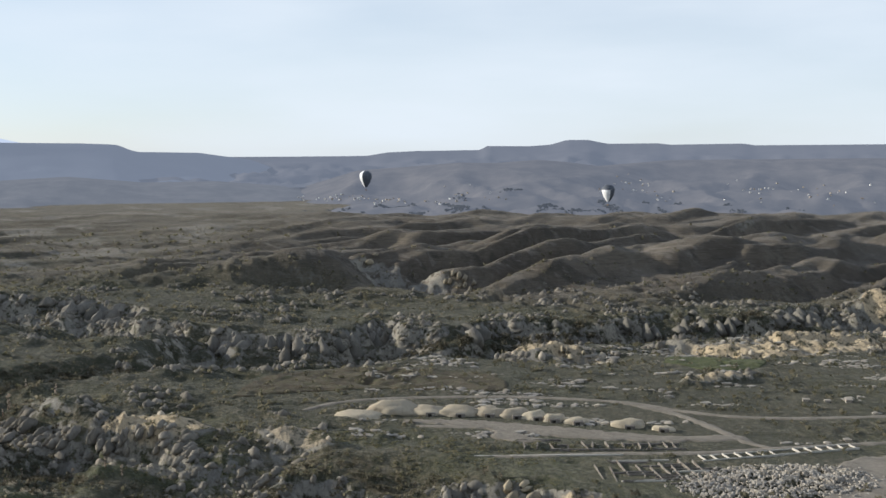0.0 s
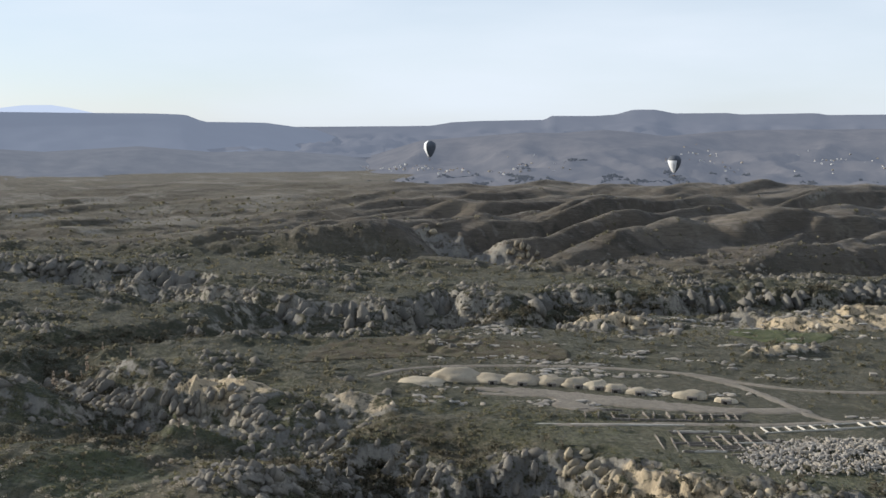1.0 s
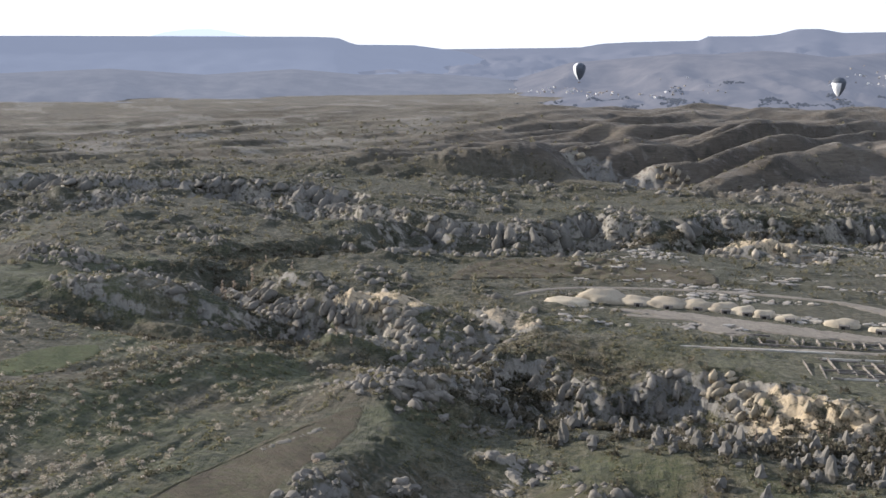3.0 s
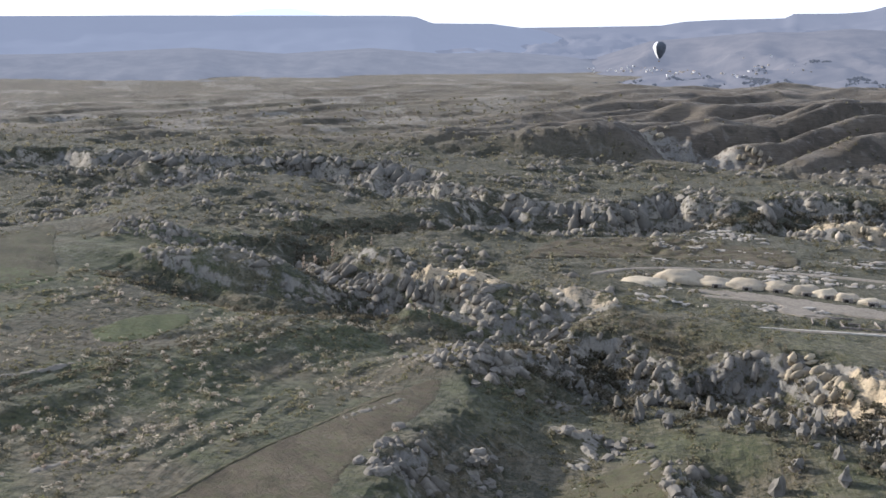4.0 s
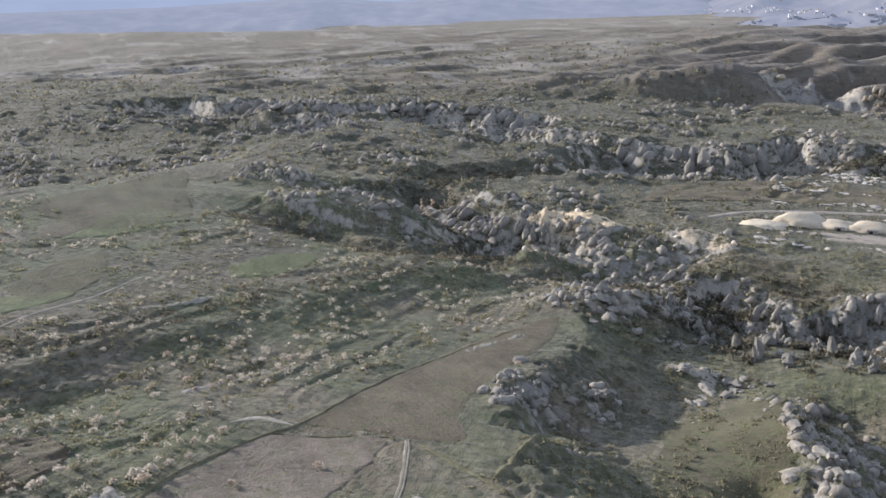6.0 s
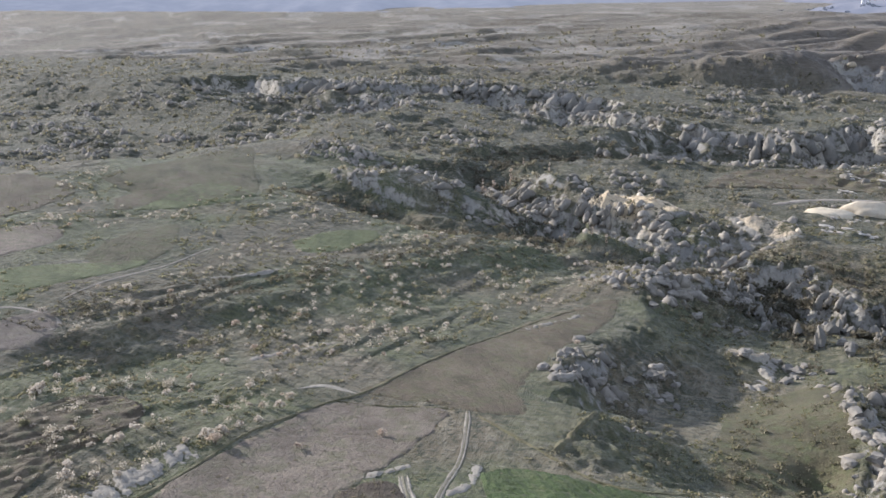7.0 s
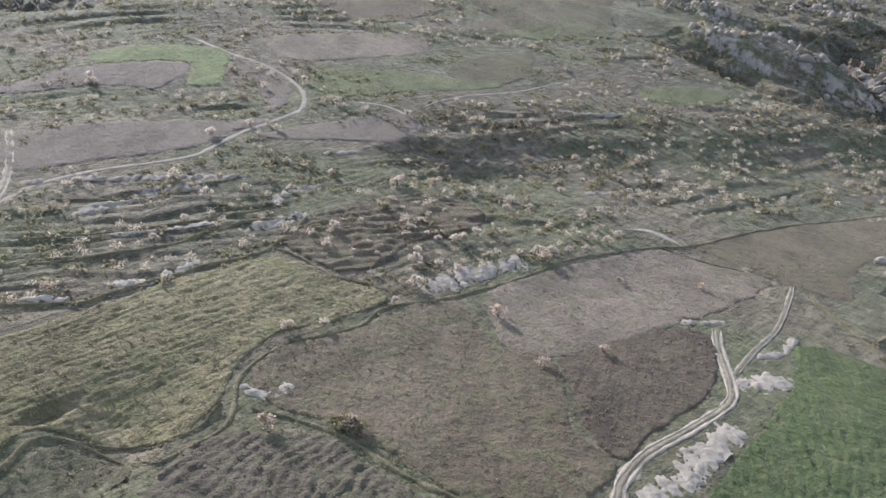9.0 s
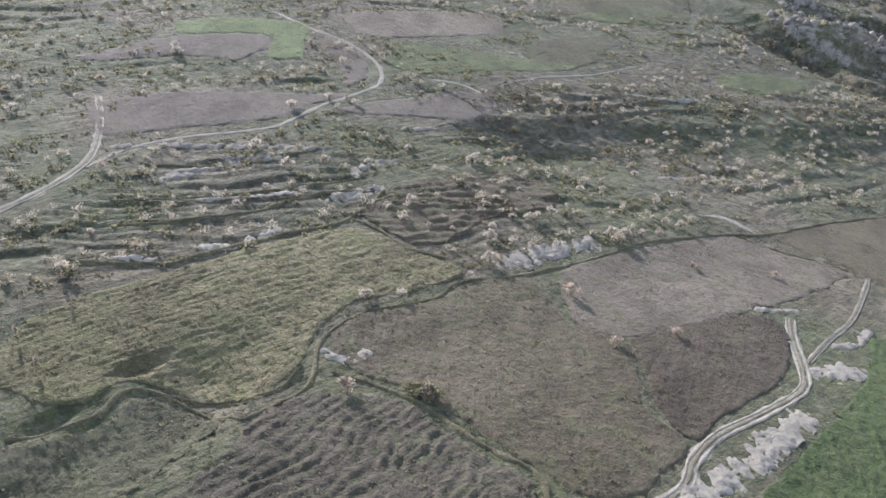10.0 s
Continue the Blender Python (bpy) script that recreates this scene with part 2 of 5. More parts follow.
M_TRACK = soil("track_dust", (0.36, 0.32, 0.255), (0.47, 0.42, 0.34), (0.25, 0.22, 0.16), 0.15, 1.5, bump=0.1)
M_VERGE = soil("track_verge", (0.30, 0.27, 0.21), (0.38, 0.34, 0.27), (0.20, 0.185, 0.12), 0.2, 1.5, bump=0.15)
M_CROWN = soil("track_grass", (0.19, 0.17, 0.115), (0.28, 0.25, 0.18), (0.13, 0.135, 0.07), 0.2, 1.5, bump=0.15)
M_ROAD = soil("gravel_road", (0.30, 0.265, 0.215), (0.38, 0.335, 0.275), (0.24, 0.21, 0.16), 0.1, 1.5, bump=0.1)
M_BANK = soil("grassy_bank", (0.15, 0.135, 0.075), (0.24, 0.21, 0.13), (0.11, 0.12, 0.05), 0.15, 1.5, bump=0.4)
M_TUFF = rock_material("grey_tuff", (0.215, 0.198, 0.17), (0.285, 0.255, 0.205), (0.085, 0.078, 0.064))
# dark gorge rock; on the far cliff fins the darkness paints shade
M_DUSK = rock_material("dark_shaded_tuff", (0.18, 0.17, 0.15), (0.25, 0.228, 0.19), (0.08, 0.075, 0.062))
M_SANDY = rock_material("sandy_tuff", (0.46, 0.40, 0.295), (0.55, 0.48, 0.36), (0.28, 0.24, 0.18))
# yellowish outcrop rock; on the gorge rim the tone paints sunlight
M_OCHRE = rock_material("ochre_sunlit_tuff", (0.33, 0.285, 0.205), (0.43, 0.365, 0.25), (0.16, 0.138, 0.105))
M_PALE = rock_material("pale_tuff", (0.44, 0.40, 0.33), (0.54, 0.45, 0.32), (0.26, 0.225, 0.18))
M_SLAB = rock_material("slab_tuff", (0.255, 0.233, 0.195), (0.34, 0.308, 0.25), (0.10, 0.092, 0.075))
M_STONE = rock_material("quarried_stone", (0.36, 0.34, 0.305), (0.45, 0.40, 0.32), (0.20, 0.18, 0.155))
M_BARK = plain("bark", (0.09, 0.065, 0.05), (0.14, 0.105, 0.08), 3.0)
M_BLOSSOM = foliage_material("blossom", [(0.33, 0.28, 0.21), (0.47, 0.41, 0.33), (0.60, 0.54, 0.45), (0.74, 0.69, 0.60)], 0.3, 0.3, 0.5)
M_TWIG = foliage_material("bare_twigs", [(0.33, 0.27, 0.205), (0.46, 0.38, 0.30), (0.60, 0.52, 0.42)], 0.3, 0.3)
M_BRUSH = foliage_material("dark_brush", [(0.075, 0.07, 0.048), (0.12, 0.108, 0.075), (0.19, 0.165, 0.125)], 0.0, 0.35)
M_OLIVE = foliage_material("grey_green_leaves", [(0.13, 0.13, 0.07), (0.20, 0.19, 0.11), (0.30, 0.27, 0.18)], 0.4)
M_SCRUB = foliage_material("scrub", [(0.12, 0.115, 0.07), (0.18, 0.165, 0.105), (0.21, 0.19, 0.13), (0.27, 0.24, 0.17)], 0.0, 0.35)
M_SHRUB = foliage_material("twiggy_shrub", [(0.22, 0.20, 0.14), (0.36, 0.32, 0.245), (0.50, 0.45, 0.36), (0.62, 0.56, 0.47)], 0.0, 0.3)
M_WEED = foliage_material("field_weed", [(0.10, 0.09, 0.055), (0.18, 0.158, 0.10), (0.28, 0.245, 0.165)], 0.0, 0.2, 0.3)
M_TUFT = foliage_material("tufts", [(0.11, 0.115, 0.055), (0.19, 0.175, 0.095), (0.22, 0.2, 0.125), (0.27, 0.24, 0.16)], 0.0, 0.2)

# ---------------------------------------------------------------- shape of the land


def hashed(ix, iy, seed):
    h = (ix.astype(np.int64) * 374761393 + iy.astype(np.int64) * 668265263 + seed * 974634777) & 0xFFFFFFFF
    h = ((h ^ (h >> 13)) * 1274126177) & 0xFFFFFFFF
    return ((h ^ (h >> 16)) & 0xFFFF) / 65535.0 * 2 * np.pi


def wave(x, y, size, seed):
    """Gradient noise, about -1 to 1, with features of that size in metres."""
    x, y = x / size, y / size
    ix, iy = np.floor(x), np.floor(y)
    fx, fy = x - ix, y - iy
    u, v = fx * fx * fx * (fx * (fx * 6 - 15) + 10), fy * fy * fy * (fy * (fy * 6 - 15) + 10)

    def corner(dx, dy):
        a = hashed(ix + dx, iy + dy, seed)
        return np.cos(a) * (fx - dx) + np.sin(a) * (fy - dy)
    top = corner(0, 0) * (1 - u) + corner(1, 0) * u
    low = corner(0, 1) * (1 - u) + corner(1, 1) * u
    return (top * (1 - v) + low * v) * 1.6


def waves(x, y, size, seed, octaves=3, gain=0.5):
    total, amp = 0.0, 1.0
    for k in range(octaves):
        total = total + amp * wave(x, y, size / 2 ** k, seed + k)
        amp *= gain
    return total


def soft(v):
    """The size of v, rounded near zero."""
    return np.sqrt(v * v + 0.012) - 0.06


def smooth(a, b, v):
    t = np.clip((v - a) / (b - a), 0, 1)
    return t * t * (3 - 2 * t)


def away(x, y, line, run_on=False):
    """Distance to a polyline (run on past its ends or not), positive on its right-hand side, and how far past its ends a place lies."""
    best, side, past = np.full(np.shape(x), 1e9), np.ones(np.shape(x)), np.zeros(np.shape(x))
    value = best
    last = len(line) - 2
    for k, ((ax, ay), (bx, by)) in enumerate(zip(line, line[1:])):
        dx, dy = bx - ax, by - ay
        size = math.hypot(dx, dy)
        s = ((x - ax) * dx + (y - ay) * dy) / size
        t = np.clip(s, 0, size)
        d = np.hypot(x - ax - t * dx / size, y - ay - t * dy / size)
        cross = dx * (y - ay) - dy * (x - ax)
        near = d < best
        over = np.zeros(np.shape(x))
        if k == 0:
            over = np.maximum(over, -s)
        if k == last:
            over = np.maximum(over, s - size)
        if run_on:
            reach = np.where(over > 0, np.abs(cross) / size, d)
            value = np.where(near, reach, value)
        best, side, past = np.where(near, d, best), np.where(near, np.where(cross < 0, 1.0, -1.0), side), np.where(near, over, past)
    return (value if run_on else best) * side, np.maximum(past, 0)


# scarps: line (the low side lies to its right), drop, width of the face, reach of the low ground, fluting, bareness
# bareness above 0.78 brings the warm tone that paints sunlit walls
SCARPS = [
    ([(-64, 152), (-66, 160), (-78, 168), (-83, 190), (-81, 217), (-78, 244), (-84, 284), (-66, 322), (-64, 345)], 10, 17, 110, 4, 0.25),
    ([(2, 128), (0, 140), (-3, 158), (-6, 189), (-15, 218)], 12, 12, 95, 4, 0.55),
    ([(-192, 132), (-187, 166), (-172, 219), (-162, 262), (-153, 300), (-140, 325)], 4.5, 15, 60, 3, 0.0),
    ([(-75, 378), (-42, 360), (-20, 346), (0, 348), (20, 345)], 8, 12, 75, 9, 0.62),
    ([(20, 345), (30, 343), (42, 324), (60, 319), (92, 302), (140, 290), (220, 285)], 9, 11, 75, 8, 0.88),
    ([(-600, 790), (-520, 760), (-470, 735), (-425, 728), (-385, 768), (-340, 775), (-290, 772), (-240, 750), (-200, 715), (-170, 690)], 26, 34, 150, 18, 0.62),
    ([(-150, 665), (-90, 660), (-55, 720), (0, 700), (40, 740), (120, 750), (250, 775), (420, 860)], 28, 26, 130, 19, 0.55),
    ([(-300, 372), (-262, 378), (-230, 362), (-200, 372), (-172, 385), (-160, 400)], 8, 11, 50, 7, 0.4),
    ([(-340, 420), (-300, 425), (-255, 440), (-225, 455), (-205, 470)], 7, 10, 60, 7, 0.4),
    ([(-200, 430), (-170, 408), (-140, 398), (-112, 396), (-92, 378), (-82, 386)], 8, 10, 40, 6, 0.8),
    ([(-70, 985), (-40, 960), (0, 935), (30, 925)], 14, 14, 60, 9, 0.75),
    ([(150, 640), (185, 625), (230, 628), (300, 650), (380, 700)], 10, 14, 70, 9, 0.9),
    ([(20, 612), (45, 598), (90, 590)], 7, 8, 40, 6, 0.85),
    ([(-620, 915), (-400, 905), (-300, 900), (-200, 925), (-120, 945)], 9, 26, 110, 14, 0.3),
    ([(-107, 3), (-101, -7), (-97, -18), (-94, -34)], 2.6, 3.5, 22, 1, 0.0),
]
# gullies: line, depth, half-width
GULLIES = [
    ([(-320, 345), (-240, 335), (-190, 325), (-150, 345), (-150, 372), (-205, 425), (-225, 470), (-180, 530), (-100, 570), (0, 640), (120, 690)], 6, 17),
    ([(-140, 340), (-100, 350), (-60, 352), (-30, 322), (5, 308), (40, 296)], 4, 16),
]
# ridges and humps: centre, half-axes, turn in degrees, height, stony part
# some high stony parts put a cliff's sunlit tone into the ground colour
HUMPS = [
    (-125.5, -4, 1.5, 4, 10, -1.5, 0.0), (-119, -19.5, 1.6, 4, 15, -1.6, 0.0), (-15, 172, 6, 7, 0, -4.5, 0.0), (-67, 187, 5, 7, 20, -3.0, 0.0),
    (-120, 402, 34, 14, -10, 7, 0.9), (-172, 428, 26, 14, -25, 6, 0.55), (-60, 392, 24, 9, -30, 4, 0.85),
    (235, 610, 75, 26, 10, 9, 1.0), (62, 596, 34, 12, -15, 5, 0.9), (145, 508, 30, 8, 25, 3, 0.9),
    (-4, 195, 9, 34, 8, 2, 0.42), (-78, 198, 8, 18, 5, 1.4, 0.4), (-62, 213, 8, 14, 20, 1.2, 0.4), (-82, 300, 26, 16, 40, 2.5, 0.5),
    (-230, 372, 42, 16, 15, 6, 0.55), (-280, 412, 46, 16, -8, 6, 0.55), (-45, 258, 8, 7, 0, 3, 0.9),
    (-430, 690, 80, 30, -10, 6, 0.4), (366, 800, 26, 20, 20, 17, 1.0), (270, 1010, 190, 110, 20, 26, 0.0), (60, 1080, 260, 60, 35, 14, 0.0), (-160, 930, 130, 70, 25, 16, 0.0),
]
TRACKS = {
    "field_track": [(-62, 20), (-60, 44), (-64, 54), (-66, 63), (-66, 74), (-67, 87), (-71, 94), (-79, 103), (-84, 110)],
    "side_track": [(-72, 97), (-75, 109), (-78, 123), (-85, 141), (-88, 147)],
    "double_track": [(-180, -22), (-188, -2), (-192, 5), (-198, 13), (-206, 20), (-222, 28), (-241, 35)],
    "pale_road": [(-199, 16), (-203, 22), (-207, 30), (-208, 42), (-205, 63), (-208, 73), (-213, 84), (-217, 97), (-223, 110), (-238, 120), (-257, 122), (-273, 118), (-292, 115)],
    "field_path": [(-223, 126), (-216, 134), (-207, 136), (-199, 134), (-196, 126)],
    "terrace_path": [(-211, 146), (-215, 165), (-217, 193), (-221, 222)],
    "white_path": [(-127, 137), (-123, 143), (-115, 144)],
    "upper_road": [(-66, 447), (-51, 462), (-23, 471), (33, 474), (87, 463), (112, 446), (145, 434), (205, 437), (300, 450)],
    "road_fork": [(87, 463), (108, 440), (122, 408), (127, 394), (133, 385)],
    "mound_road": [(-12, 421), (29, 416), (52, 408), (88, 402), (122, 404)],
    "lower_road": [(20, 372), (62, 377), (100, 378), (130, 384), (170, 392), (240, 402)],
}
LOTS = [(-230, 180, 16, 42), (-266, 165, 20, 40), (-250, 222, 16, 26), (-285, 275, 24, 38), (-330, 218, 34, 36), (-222, 57, 18, 32), (-272, 90, 24, 32), (-202, 108, 14, 28), (-300, 320, 36, 60), (-200, 275, 14, 24), (60, 425, 80, 34), (110, 350, 70, 26), (50, 352, 45, 12), (110, 395, 60, 12)]


def land(x, y):
    """Height of the ground, how stony, how green and how scrubby it is."""
    x, y = np.asarray(x, float), np.asarray(y, float)
    z = np.interp(y, [-300, -100, 0, 50, 100, 150, 200, 260, 330, 400, 500, 650, 800, 900, 1100, 1430, 1500, 1640, 1850, 2300, 2800],
                  [-2, -4, -7, -10, -14, -19.5, -26, -33, -37, -40, -41, -44, -50, -50, -38, -9, -30, -80, -105, -110, -115])
    z = z + np.clip(-x - 110, 0, 235) * np.interp(y, [-100, 40, 150, 280, 450, 650, 900, 1200, 1400], [.03, .05, .10, .12, .075, .075, .06, .02, 0])
    z = z - 0.02 * np.clip(np.hypot(x, y) - 2500, 0, None)
    far = smooth(330, 520, y + 0.35 * np.clip(x + 120, -300, 200))
    # the western slope breaks off into a second belt of badlands
    brink = np.interp(y, [-100, 0, 90, 160, 240, 306, 377, 484, 600], [-322, -328, -332, -338, -347, -335, -335, -345, -330])
    brink = smooth(0, 75, brink - x + 16 * waves(x, y, 60, 301, 3)) * (1 - smooth(560, 700, y))
    z = z - 20 * brink
    far = np.maximum(far, brink)
    western = 1 - smooth(-420, -150, x - 0.25 * (y - 900))
    valley = far * (1 - smooth(860, 960, y - 330 * western))
    warp = 5 * waves(x, y, 26, 11, 3)
    fine = np.abs(waves(x, y, 9, 21, 3))
    stone = np.zeros(np.shape(x))
    steepness = 0.0
    for k, (line, drop, width, reach, flute, bare) in enumerate(SCARPS):
        d, past = away(x, y, line, True)
        near = (d > -60) & (d < reach + 40) & (past < 40)
        if not near.any():
            continue
        u, v, e = x[near], y[near], d[near]
        broad = 1.3 * wave(u, v, 3.6 * flute, 31 + k)
        ribs = np.abs(wave(u, v, 1.6 * flute, 61 + k))
        fine_ribs = np.abs(wave(u, v, 0.75 * flute, 62 + k))
        upper = e + flute * (broad + 1.2 * ribs + 0.6 * fine_ribs - 0.75) + 1.4 * np.abs(wave(u, v, 3.2, 64 + k))
        lower = e - 0.55 * width + flute * (1.2 * wave(u, v, 2.6 * flute, 65 + k) + 1.4 * np.abs(wave(u, v, 1.2 * flute, 66 + k)) - 0.7)
        fade = (1 - smooth(0, 35, past[near])) * np.clip(0.85 + 0.5 * wave(u, v, 60, 63 + k), 0.25, 1.2)
        if k in (7, 8):
            fade = fade * smooth(line[0][0], line[0][0] + 110, u)
        fall = 0.55 * smooth(0, width * 0.75, upper) + 0.45 * smooth(0, width * 0.9, lower)
        z[near] -= drop * fade * fall * (1 - smooth(reach * 0.35, reach, e))
        stone[near] = np.maximum(stone[near], np.minimum(fade * 1.2, 1) * bare * smooth(-3, 2, upper) * (1 - smooth(width * 0.9, width * 1.9, lower)))
    for k, (line, depth, half) in enumerate(GULLIES):
        d, past = away(x, y, line)
        d = np.abs(d) + warp + 3 * fine
        z = z - depth * (smooth(-330, -190, x) if k == 0 else 1.0) * (1 - smooth(0, 30, past)) * (1 - smooth(half * 0.45, half * 1.5, d))
    for cx, cy, a, b, turn, high, bare in HUMPS:
        c, s = math.cos(radians(turn)), math.sin(radians(turn))
        u, v = ((x - cx) * c + (y - cy) * s) / a, (-(x - cx) * s + (y - cy) * c) / b
        q = np.exp(-(u * u + v * v) * 1.1)
        z = z + high * q
        stone = np.maximum(stone, bare * smooth(0.25, 0.6, q))
    # badlands of the valley: packed little ridges and cones
    calm = np.ones(np.shape(x))
    for line in TRACKS.values():
        d, _ = away(x, y, line)
        calm = np.minimum(calm, smooth(3, 14, np.abs(d)))
    for cx, cy, a, b in LOTS:
        calm = np.minimum(calm, smooth(0.7, 1.3, np.hypot((x - cx) / a, (y - cy) / b)))
    patch = smooth(-0.55, 0.2, waves(x + 40, y, 75, 5, 3))
    right = smooth(-60, 0, x) * smooth(400, 430, y) * (1 - smooth(640, 700, y))
    wild = valley * (0.25 + 0.75 * patch) * (1 - 0.75 * right)
    wild = np.maximum(wild, 0.9 * smooth(0.2, 0.7, stone)) * calm
    layer = smooth(0.2, 0.7, waves(x, y, 120, 49, 2) + 0.2)
    sx = x * (1 - 0.45 * layer)
    knobs = (1 - soft(waves(sx, y, 30, 41, 2))) * 5.5 + (1 - soft(wave(sx, y, 11, 45))) * 4.2 + (1 - soft(wave(sx, y, 4.8, 47))) * 1.5 * (1 - 0.8 * smooth(0.6, 0.8, stone)) - 7.2
    fins = (1 - soft(wave(x, y, 17, 43))) * 4.4 + (1 - soft(wave(x + 0.4 * y, y, 8, 44))) * 1.9 - 3.9
    z = z + wild * (knobs + smooth(0.6, 0.85, stone) * fins) * 0.9
    stone = np.maximum(stone, 0.62 * wild * smooth(-0.15, 0.9, 0.25 * knobs + 0.3 * wave(x, y, 30, 51)) * (0.4 + 0.6 * patch))
    # long folds of the far hillside
    hill = smooth(860, 1000, y + 75 * smooth(-60, 90, x))
    along, across = x * 0.80 + y * 0.60, -x * 0.60 + y * 0.80
    folds = 1 - 0.75 * soft(waves(along * 0.22, across + 25 * waves(x, y, 260, 73, 2), 92, 71, 2, 0.45)) - 0.28 * soft(wave(along * 0.3, across, 42, 74))
    saw = (across + 0.10 * along + 46 * waves(along * 0.5, across, 210, 271, 3)) / 84
    saw = saw - np.floor(saw)
    spurs = (smooth(0, 0.32, saw) * (1 - smooth(0.3, 1.0, saw))) * 17 * np.clip(0.75 + 0.9 * waves(x, y, 170, 273, 2), 0.1, 1.4)
    z = z + hill * (1 - 0.6 * smooth(1120, 1380, y)) * (1 - smooth(1400, 1500, y)) * (folds * 26 - 22 + spurs + 2.0 * wave(along, across, 60, 75) - 4.0 * soft(wave(along * 0.3, across + 8 * wave(x, y, 60, 77), 24, 76)))
    # worn steps and hollows of the hillside, smaller folds further west
    eastern = 0.3 + 0.7 * (1 - western)
    z = z + hill * (1 - smooth(1380, 1480, y)) * (5.0 * waves(along * 0.6, across, 74, 311, 2) + 4.0 * waves(x, y, 58, 315, 2) * (1 - smooth(1000, 1150, y)))
    base = np.interp(y, [860, 1100, 1430], [-50, -38, -9])
    z = np.where(hill > 0, base + (z - base) * (1 - hill * (1 - eastern)), z)
    rise = (z + 2.2 * waves(x, y, 90, 317, 2)) / 3.6
    tread = rise - np.floor(rise)
    z = z + hill * (1 - smooth(1380, 1480, y)) * 3.6 * (0.3 + 0.5 * western) * smooth(-0.4, 0.3, waves(x, y, 150, 319, 2)) * (smooth(0.55, 1.0, tread) - tread)
    stone = np.maximum(stone, 0.76 * hill * western * smooth(-0.2, 0.3, waves(x * 0.45, y, 52, 321, 3)))
    stone = np.maximum(stone, 0.62 * hill * smooth(0.2, 0.55, waves(along * 0.3, across, 46, 78, 2)) * smooth(0.0, 0.4, wave(x, y, 160, 79)))
    # terraces and old plough steps on the western slope
    bank = np.interp(y, [-40, 36, 90, 133, 215, 270, 330], [-132, -128, -126, -125, -113, -104, -98])
    west = smooth(2, 9, bank - x) * (1 - far) * calm * smooth(-40, -10, y)
    west = west * (1 - smooth(-158, -150, x) * (1 - smooth(58, 70, y)))
    run = -x + np.interp(y, [-60, 65, 330], [-25, 27, 60])
    step = (run + 14 * waves(x, y * 0.5, 80, 111, 3)) / 10.5
    ledge = (run + 7 * waves(x, y, 45, 117, 3)) / 3.9
    ledge = ledge - np.floor(ledge)
    tread = step - np.floor(step)
    rows = np.exp(-(((x + 180) / 26) ** 2 + ((y - 35) / 45) ** 2))
    z = z + west * (1.1 * smooth(-0.2, 0.4, waves(x, y, 50, 113, 2)) + 0.35 * rows) * (smooth(0.70, 1.0, tread) - tread)
    z = z + west * (1 - smooth(240, 320, y)) * (0.5 * smooth(-0.4, 0.2, waves(x, y, 34, 119, 2)) + 0.35 * rows) * (smooth(0.62, 1.0, ledge) - ledge)
    # gentle swell of the farmland
    z = z + (1 - far) * (0.5 * waves(x, y, 45, 81, 2) + 0.12 * wave(x, y, 6, 83) * calm)
    z = z + far * calm * 0.5 * waves(x, y, 14, 85, 2)
    green = (1 - far) * smooth(-0.5, 0.3, waves(x, y, 60, 91, 3)) * 0.95 + 0.36 * valley * smooth(0.0, 0.5, waves(x, y, 90, 93, 2))
    green = green * (1 - 0.8 * np.exp(-(((x + 45) / 30) ** 2 + ((y - 215) / 60) ** 2)))
    green = np.maximum(green, 0.9 * np.exp(-(((x + 33) / 6) ** 2 + ((y - 208) / 16) ** 2)))
    scrub = 0.3 + 0.4 * valley + 0.3 * smooth(0.0, 0.6, waves(x, y, 50, 97, 2)) - 0.5 * hill
    for line, reach in (([(-64, 345), (-38, 318), (0, 298), (40, 278), (90, 262), (160, 255)], 42), ([(-250, 335), (-190, 325), (-150, 345), (-155, 372), (-205, 425), (-225, 470)], 22), ([(-60, 655), (0, 665), (60, 700), (160, 715), (300, 750)], 26)):
        d, past = away(x, y, line)
        green = green * (1 - 0.85 * (1 - smooth(0.6, 1.0, np.abs(d) / reach)) * (1 - smooth(0, 20, past)))
        scrub = np.maximum(scrub, (1 - smooth(0.5, 1.0, np.abs(d) / reach)) * (1 - smooth(0, 20, past)))
    return z, stone, np.clip(green, 0, 1), np.clip(scrub, 0, 1)


def up(x, y):
    return float(land(np.array([x]), np.array([y]))[0][0])


def mesh_from(name, verts, faces, material):
    """A mesh from an array of places and an array of quads or triangles."""
    me = bpy.data.meshes.new(name)
    n, k = len(faces), faces.shape[1]
    me.vertices.add(len(verts))
    me.vertices.foreach_set("co", np.ascontiguousarray(verts, dtype=np.float32).ravel())
    me.loops.add(n * k)
    me.loops.foreach_set("vertex_index", np.ascontiguousarray(faces, dtype=np.int32).ravel())
    me.polygons.add(n)
    me.polygons.foreach_set("loop_start", np.arange(0, n * k, k, dtype=np.int32))
    me.update(calc_edges=True)
    me.validate()
    me.materials.append(material)
    return me


def lattice(rows, cols):
    i = np.arange(rows * cols).reshape(rows, cols)
    return np.stack([i[:-1, :-1].ravel(), i[:-1, 1:].ravel(), i[1:, 1:].ravel(), i[1:, :-1].ravel()], 1)


